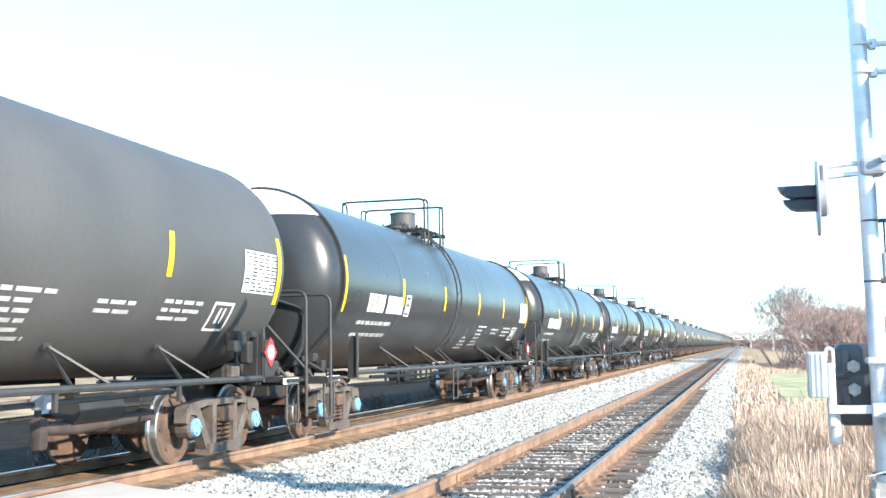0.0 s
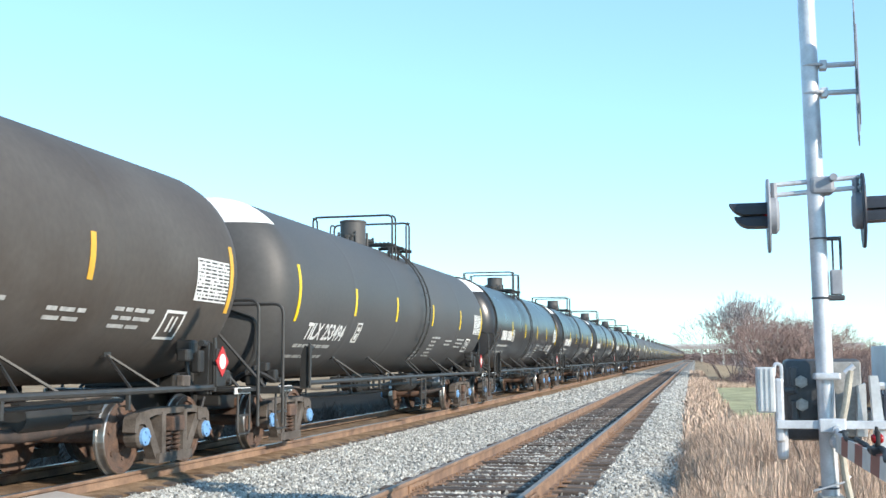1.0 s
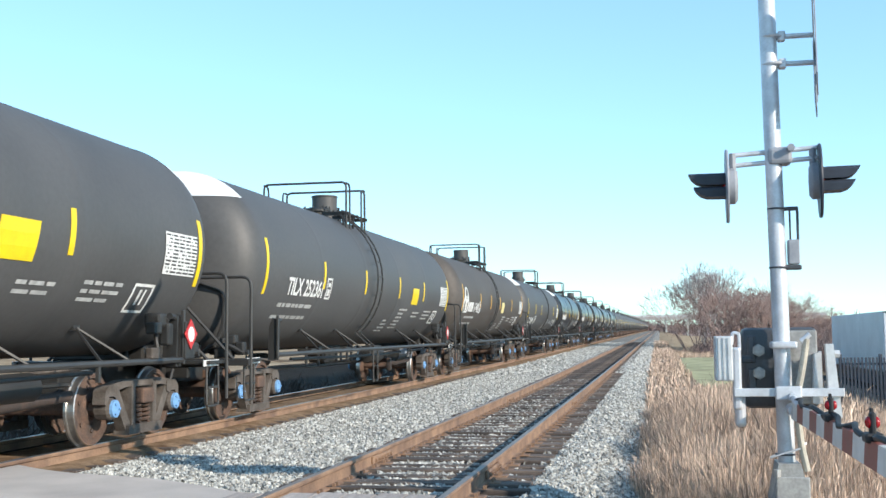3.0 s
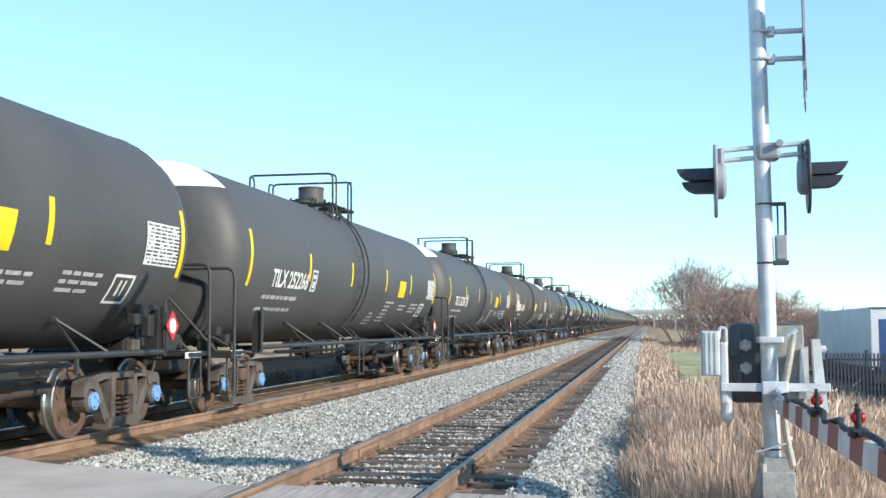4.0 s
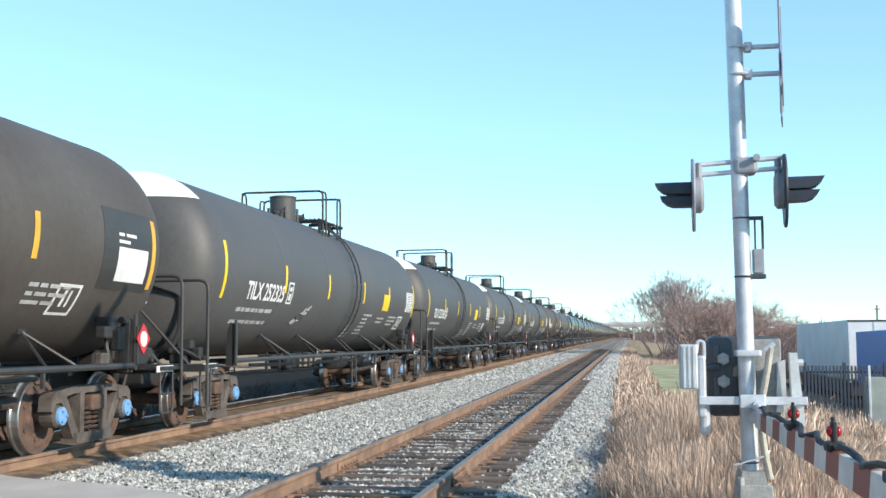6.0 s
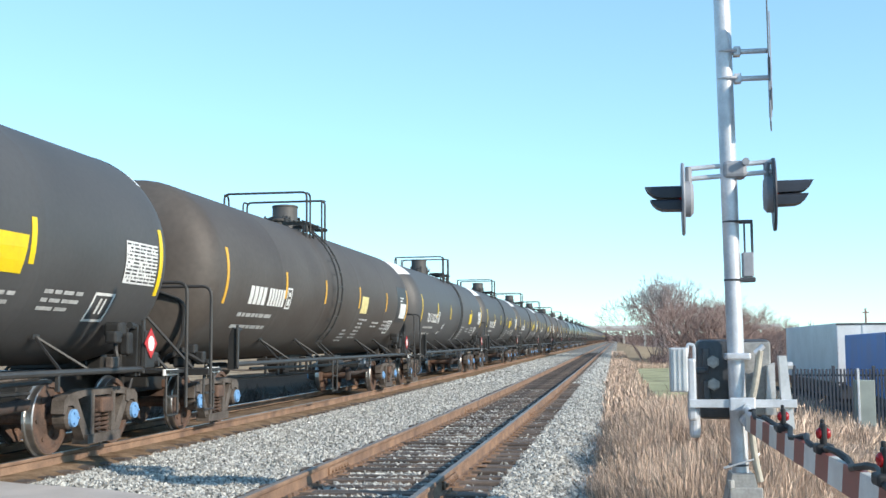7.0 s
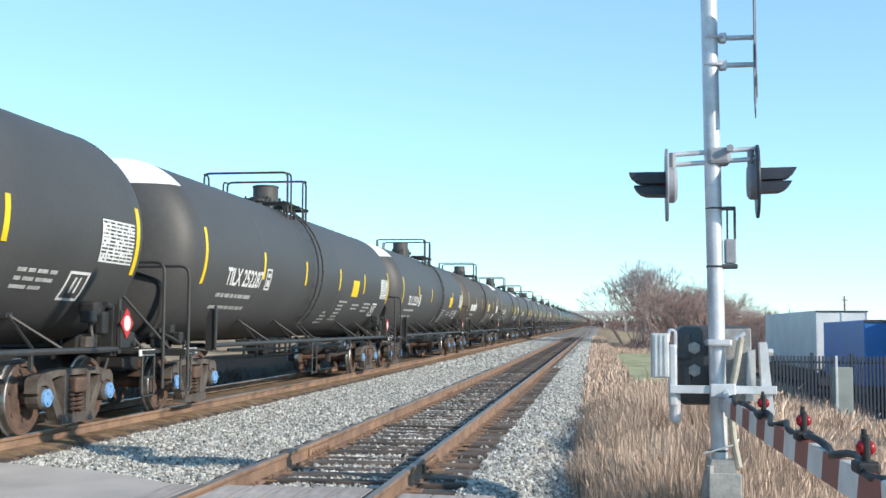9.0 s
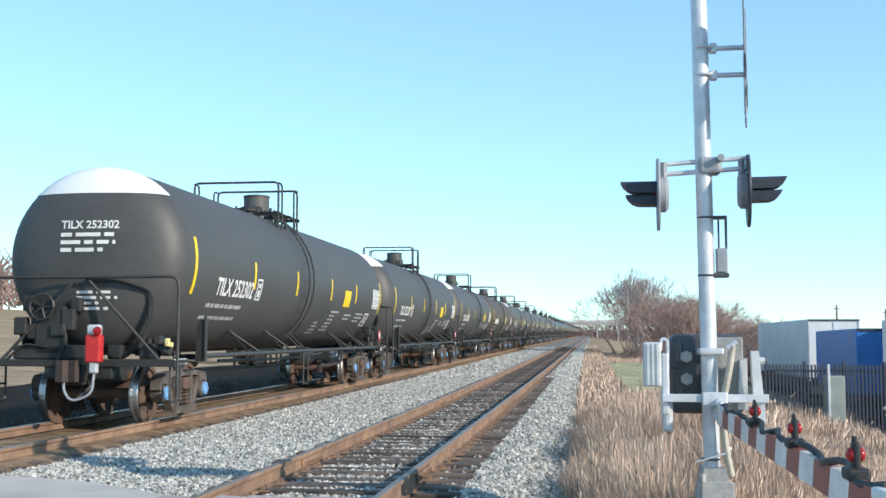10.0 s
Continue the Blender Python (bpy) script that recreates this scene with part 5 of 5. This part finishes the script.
class Twigs:
    """Collects tapered three-sided branches into one mesh."""

    def __init__(self):
        self.v, self.f = [], []

    def limb(self, a, b, r0, r1):
        d = (b - a).normalized()
        u = d.orthogonal().normalized()
        w = d.cross(u)
        i = len(self.v)
        for p, r in ((a, r0), (b, r1)):
            for k in range(3):
                t = k * 2.0944
                self.v.append(tuple(p + (u * math.cos(t) + w * math.sin(t)) * r))
        for k in range(3):
            self.f.append((i + k, i + (k + 1) % 3, i + 3 + (k + 1) % 3, i + 3 + k))

    def grow(self, rng, p, d, length, r, depth, spread=0.55, thin=0.72):
        steps = 2
        for _ in range(steps):
            d = (d + Vector((rng.gauss(0, 0.12), rng.gauss(0, 0.12), rng.gauss(0.03, 0.08)))).normalized()
            q = p + d * (length / steps)
            self.limb(p, q, r, max(0.006, r * 0.9))
            p, r = q, max(0.009, r * 0.9)
        if depth == 0:
            return
        for _ in range(3 if depth > 1 else 4):
            nd = (d + Vector((rng.gauss(0, spread), rng.gauss(0, spread), rng.gauss(0.1, spread * 0.6)))).normalized()
            self.grow(rng, p, nd, length * rng.uniform(0.6, 0.85), r * thin, depth - 1, spread, thin)

    def mesh(self, name, material):
        me = bpy.data.meshes.new(name)
        me.from_pydata(self.v, [], self.f)
        me.materials.append(material)
        return me


def bare_tree(name, label, seed, height, stems=1, spread=0.5, depth=5, r=0.16, wood=M_TWIG, foot=None):
    rng = random.Random(seed)
    tree = thing(name, label, "tree" if stems < 3 else "bush", group="bare trees beyond the tracks")
    trunk, crown = Twigs(), Twigs()
    for s in range(stems):
        w = 0.3 * (stems - 1) if foot is None else foot
        p = Vector((rng.gauss(0, w), rng.gauss(0, w), -0.2))
        d = Vector((rng.gauss(0, 0.08 + 0.05 * stems if foot is None else 0.13), rng.gauss(0, 0.08), 1)).normalized()
        top = p + d * height * (0.28 if stems < 3 else 0.12)
        trunk.limb(p, top, r, r * 0.75)
        for _ in range(5 if stems < 3 else 3):
            nd = (d + Vector((rng.gauss(0, spread), rng.gauss(0, spread), 0.35))).normalized()
            crown.grow(rng, top, nd, height * rng.uniform(0.2, 0.26), r * 0.5, depth - 1, spread)
    t = new("trunk", trunk.mesh("trunk", wood))
    t.parent = tree
    c = new("crown", crown.mesh("crown", wood))
    c.parent = tree
    return tree


kinds = [bare_tree("bare_tree", "leafless pale grey tree with a fine twiggy crown", 27, 8.8, 6, 0.26, 6, 0.06, M_PALETWIG, 0.35),
         bare_tree("bare_bush", "leafless brown thicket bush", 22, 8.6, 8, 0.5, 5, 0.09),
         bare_tree("bare_bush", "leafless brown thicket bush", 23, 6.2, 8, 0.55, 5, 0.07),
         bare_tree("bare_tree", "leafless brown spreading tree", 24, 8.4, 4, 0.5, 6, 0.12)]
spots = [(0, 4.6, 108, 0), (1, 6.8, 104, 40), (3, 9.2, 110, 10), (1, 11.4, 106, 80), (2, 13.0, 112, 120), (3, 7.6, 118, 200), (1, 15.2, 114, 160),
         (2, 17.6, 118, 220), (1, 20.5, 124, 10), (2, 23.5, 128, 50), (1, 27, 134, 100), 
         (2, 31, 140, 10), (2, 12.2, 96, 260), (1, 8.4, 101, 75), (2, 10.4, 102, 15), (1, 14.4, 128, 33), (3, 17.5, 132, 77)]
used = set()
for k, x, y, a in spots:
    m = pose(x, y, ground_z(x, y), 0, 0, a) @ Matrix.Scale(1.0 if x < 11 else 0.9 if x < 13.5 else 0.7 if x < 20 else 0.55, 4)
    if k not in used:
        kinds[k].matrix_basis = m
        used.add(k)
    else:
        copy_thing(kinds[k], m)


def far_woods(name, spots, seed, label, tall, wood=M_TWIG):
    """A distant belt of leafless trees, joined."""
    rng = random.Random(seed)
    tw = Twigs()
    for x, y, z in spots:
        h = tall * rng.uniform(0.6, 1.15)
        p = Vector((x, y, z - 0.3))
        tw.limb(p, p + Vector((0, 0, h * 0.45)), h * 0.016, h * 0.012)
        for _ in range(52):
            q = p + Vector((rng.gauss(0, h * 0.12), rng.gauss(0, h * 0.1), h * rng.uniform(0.08, 0.6)))
            d = Vector((rng.gauss(0, 0.75), rng.gauss(0, 0.5), 1)).normalized()
            tw.limb(q, q + d * h * rng.uniform(0.12, 0.36), h * 0.014, h * 0.004)
    ob = new(name, tw.mesh(name, wood))
    return tagged(ob, label, "woods", kind="stuff")


rng = random.Random(77)
far_woods("far_woods", [(18 + 4.5 * k + rng.gauss(0, 2), 235 + rng.gauss(0, 15), -1.8) for k in range(60)], 1, "distant leafless brown woods behind the yard", 8.5)
far_woods("far_woods", [(-30 - 8 * k + rng.gauss(0, 4), 560 + rng.gauss(0, 20), -1) for k in range(20)] + [(-40 + 2.6 * k, 640 + rng.gauss(0, 14), 0) for k in range(60)], 2, "distant leafless trees behind the overpass", 15)
far_woods("far_woods", [(-122 + rng.gauss(0, 5), 60 + 2.6 * k, 7.4) for k in range(110)], 3, "leafless woods along the far bank", 15)
far_woods("dark_brush", [(rng.uniform(-14.5, -11.6), 11 + 0.42 * k, -0.75) for k in range(150)], 7, "dark leafless brush along the ditch behind the train", 1.25, M_DARKBRUSH)
far_woods("low_scrub", [(rng.uniform(1.2, 3.6), 84 + 1.2 * k, -0.45) for k in range(30)], 5, "low brown scrub along the track", 1.2)
far_woods("low_scrub", [(rng.uniform(3.5, 40), rng.uniform(82, 104), -1.2) for k in range(420)], 6, "low brown scrub before the thicket", 3.0)

# seed-headed weeds by the yard fence
weed = None
wr = random.Random(9)
for k in range(16):
    x, y = 5.4 + 0.32 * k + wr.gauss(0, 0.2), 20.5 + wr.uniform(-1.5, 3)
    m = pose(x, y, ground_z(x, y), 0, 0, wr.uniform(0, 360))
    if weed is None:
        weed = thing("dead_weed", "dead brown weed with seed heads", "weed", group="dead weeds before the fence")
        tw = Twigs()
        heads = bmesh.new()
        for _ in range(9):
            p = Vector((wr.gauss(0, 0.1), wr.gauss(0, 0.1), 0))
            q = p + Vector((wr.gauss(0, 0.22), wr.gauss(0, 0.22), wr.uniform(0.9, 1.5)))
            tw.limb(p, q, 0.012, 0.006)
            for _ in range(4):
                s = p.lerp(q, wr.uniform(0.6, 1.0))
                e = s + Vector((wr.gauss(0, 0.12), wr.gauss(0, 0.12), wr.uniform(0.05, 0.18)))
                tw.limb(s, e, 0.006, 0.004)
                bmesh.ops.create_icosphere(heads, subdivisions=1, radius=wr.uniform(0.03, 0.055), matrix=Matrix.Translation(e))
        st = new("stalk", tw.mesh("stalk", M_TWIG))
        st.parent = weed
        part("seed_heads", heads, M_REED, weed)
        weed.matrix_basis = m
    else:
        copy_thing(weed, m)

# ---------------------------------------------------------------- yard: trailers, fence, cabinet


def trailer(corner, yaw, length, width, z0, z1, paint, label):
    """Box trailer whose near right corner stands at corner; it runs away along local y."""
    t = thing("box_trailer", label, "trailer", group="trailers parked in the yard", m=pose(corner[0], corner[1], z0, 0, 0, yaw))
    h = z1 - z0
    bm = bmesh.new()
    box(bm, (-width / 2, length / 2, 1.2 + (h - 1.2) / 2), (width, length, h - 1.2), bevel=0.03)
    part("body", bm, paint, t)
    for k in range(int(length / 1.2)):
        bm = bmesh.new()
        box(bm, (0.012, 0.6 + 1.2 * k, 1.05 + (h - 1.05) / 2), (0.03, 0.05, h - 1.2))
        part("side_post", bm, paint, t)
    for x in (-width + 0.06, -width / 2, -0.06):
        bm = bmesh.new()
        box(bm, (x, -0.012, 1.05 + (h - 1.05) / 2), (0.06, 0.03, h - 1.15))
        part("door_bar", bm, M_GALV if paint is M_TRAILER else paint, t)
    for z in (h - 0.05, 1.23):
        bm = bmesh.new()
        box(bm, (-width / 2, -0.012, z), (width, 0.05, 0.09))
        part("end_rail", bm, M_DARKBOX, t)
    for y in (1.6, 2.9):
        for x in (-0.3, -width + 0.3):
            bm = bmesh.new()
            lathe(bm, [(-0.14, 0.2), (-0.15, 0.46), (-0.1, 0.5), (0.1, 0.5), (0.15, 0.46), (0.14, 0.2)], "x", 20)
            bmesh.ops.translate(bm, verts=bm.verts, vec=(x, y, 0.5))
            part("wheel", bm, M_RUBBER, t)
    # underframe deepened to a dark block, standing in for shade below the floor
    bm = bmesh.new()
    box(bm, (-width / 2, length / 2, 0.8), (width * 0.86, length * 0.96, 0.8))
    part("underframe", bm, M_DARKBOX, t)
    bm = bmesh.new()
    box(bm, (-width / 2, length - 3, 0.5), (1.6, 0.12, 1.0))
    part("landing_gear", bm, M_DARKBOX, t)
    bm = bmesh.new()
    box(bm, (-width / 2, 0.05, 0.55), (2.0, 0.1, 0.12))
    for x in (-0.7, 0.7):
        box(bm, (-width / 2 + x, 0.06, 0.8), (0.1, 0.08, 0.45))
    part("rear_guard", bm, M_DARKBOX, t)
    return t


YZ = -1.75
trailer((13.85, 60.0), 0, 17, 2.6, YZ, 2.52, M_TRAILER, "white box trailer parked behind the fence")
trailer((12.05, 41.9), -5.8, 15, 2.5, YZ, 1.88, M_BLUE, "bright blue box trailer parked behind the fence")
trailer((21.76, 36.8), 65, 12, 2.5, YZ, 2.14, M_TRAILER, "white box trailer parked beside the blue one")

bm = bmesh.new()
yx, yy = np.linspace(5.8, 45, 14), np.linspace(33, 80, 14)
g = [[bm.verts.new((x, y, max(ground_z(x, y), YZ - 0.02) + 0.05)) for y in yy] for x in yx]
for i in range(len(yx) - 1):
    for j in range(len(yy) - 1):
        bm.faces.new((g[i][j], g[i + 1][j], g[i + 1][j + 1], g[i][j + 1]))
tagged(part("yard_pavement", bm, M_YARD, smooth=True), "dark asphalt of the trailer yard", "pavement", kind="structure")

fence = thing("yard_fence", "dark steel picket fence before the trailers", "fence")
picket = post = None
fx0, fx1, fy = 5.6, 14.8, 37.0
for k in range(90):
    x = fx0 + (fx1 - fx0) * k / 89
    m = pose(x, fy - 0.25 * (x - fx0), 0)
    if picket is None:
        bm = bmesh.new()
        box(bm, (0, 0, -0.5), (0.062, 0.02, 2.4))
        picket = part("picket", bm, M_FENCE, fence)
        picket.matrix_basis = m
    else:
        again(picket, fence, m)
    if k % 11 == 0:
        if post is None:
            bm = bmesh.new()
            box(bm, (0, 0.04, -0.5), (0.09, 0.09, 2.6), bevel=0.01)
            post = part("post", bm, M_FENCE, fence)
            post.matrix_basis = m
        else:
            again(post, fence, m)
for z in (0.5, -1.3):
    bm = bmesh.new()
    d = Vector((fx1 - fx0, -0.25 * (fx1 - fx0), 0))
    rod(bm, Vector((fx0, fy + 0.03, z)), Vector((fx0, fy + 0.03, z)) + d, 0.03, 6)
    part("fence_rail", bm, M_FENCE, fence)

cab = thing("utility_cabinet", "grey-green metal utility cabinet on a post", "cabinet", m=pose(7.35, 35.4, ground_z(7.35, 35.4)))
bm = bmesh.new()
box(bm, (0, 0, 0.85), (0.55, 0.4, 1.5), bevel=0.02)
part("body", bm, surface("grey_green_cabinet_paint", (0.3, 0.34, 0.32), rough=0.6, vary=0.2, scale=2), cab)
bm = bmesh.new()
box(bm, (-0.2, -0.22, 1.0), (0.07, 0.05, 1.9), bevel=0.01)
part("post", bm, M_GALV, cab)

for x, y, h in ((31.9, 150, 7.7), (40.5, 160, 7.4)):
    p = thing("utility_pole", "distant dark wooden utility pole", "utility pole", group="utility poles behind the yard", m=pose(x, y, -1.8))
    bm = bmesh.new()
    rod(bm, (0, 0, 0), (0, 0, h), 0.16, 10, 0.12)
    part("shaft", bm, M_TWIG, p)
    bm = bmesh.new()
    box(bm, (0, 0, h - 0.5), (0.8, 0.12, 0.14))
    part("cross_arm", bm, M_TWIG, p)

# ---------------------------------------------------------------- overpass
over = thing("overpass", "pale concrete road overpass far down the line", "bridge")
bm = bmesh.new()
box(bm, (0, 600, 9.6), (170, 12, 1.5), bevel=0.05)
part("deck", bm, M_CONC, over)
bm = bmesh.new()
box(bm, (0, 593.9, 10.9), (170, 0.3, 1.1))
part("parapet", bm, M_TRAILER, over)
for x in (-22, 5, 16, -48):
    bm = bmesh.new()
    box(bm, (x, 600, 4), (0.9, 9, 10.5), bevel=0.05)
    part("pier", bm, M_CONC, over)
bm = bmesh.new()
prism(bm, [(62, -1), (130, -1), (130, 8), (80, 8)], "y", 588, 612)
part("embankment", bm, M_SOIL, over)

bm = bmesh.new()
rx = np.linspace(-420, 420, 60)
low = [[bm.verts.new((x, 700 + d, -1.5 if d != 30 else 7.5 + 2.0 * noise.noise((x * 0.02, 0, 2)))) for d in (0, 30, 70)] for x in rx]
for a, b in zip(low, low[1:]):
    for k in range(2):
        bm.faces.new((a[k], b[k], b[k + 1], a[k + 1]))
tagged(part("far_ridge", bm, M_TWIG, smooth=True), "low brown wooded ridge on the horizon", "ridge", kind="structure")

# end-of-train marker on the last car
eot = tagged(new("end_marker"), "red and silver end-of-train marker")
eot.parent = CARS[0]
bm = bmesh.new()
box(bm, (0.42, -9.3, 1.18), (0.24, 0.16, 0.42), bevel=0.03)
part("marker_body", bm, M_RED, eot, "red marker box")
bm = bmesh.new()
box(bm, (0.42, -9.3, 1.46), (0.2, 0.14, 0.16), bevel=0.03)
box(bm, (0.42, -9.3, 0.9), (0.12, 0.1, 0.18), bevel=0.02)
part("marker_head", bm, M_ALU, eot, "silver marker head")
bm = bmesh.new()
lathe(bm, [(-9.39, 0.07), (-9.42, 0.06), (-9.43, 0.01)], "y", 14)
bmesh.ops.translate(bm, verts=bm.verts, vec=(0.5, 0, 1.44))
part("marker_lamp", bm, M_LAMP_RED, eot, "lit red lamp", smooth=True)
bm = bmesh.new()
tube(bm, bent([(0.42, -9.3, 0.85), (0.42, -9.34, 0.5), (0.1, -9.4, 0.38), (-0.05, -9.35, 0.6), (0.0, -9.3, 0.8)], 0.14), 0.02, 7)
part("marker_hose", bm, M_TARGET, eot, "pale air hose")


bm = bmesh.new()
box(bm, (1.3, -8.62, 1.27), (0.07, 0.1, 0.13), bevel=0.02)
box(bm, (1.33, -8.55, 1.23), (0.06, 0.08, 0.08), bevel=0.02)
part("release_tag", bm, M_PALEYEL, CARS[0], "small ochre release tag")


def motions():
    times = [k * 0.5 for k in range(21)]
    for i, c in enumerate(CARS):
        walk(c, [(t, car_pose(car_y(i, t))) for t in times])
        if i > 11:
            continue
        for tr in c.children:
            if not tr.name.startswith("truck"):
                continue
            for w in tr.children:
                if w.name.startswith("wheelset"):
                    y = w.location.y
                    rows = [(k / FPS, pose(0, y, WHEEL_R, -math.degrees(run(k / FPS) / WHEEL_R))) for k in range(301)]
                    walk(w, rows)


motions()
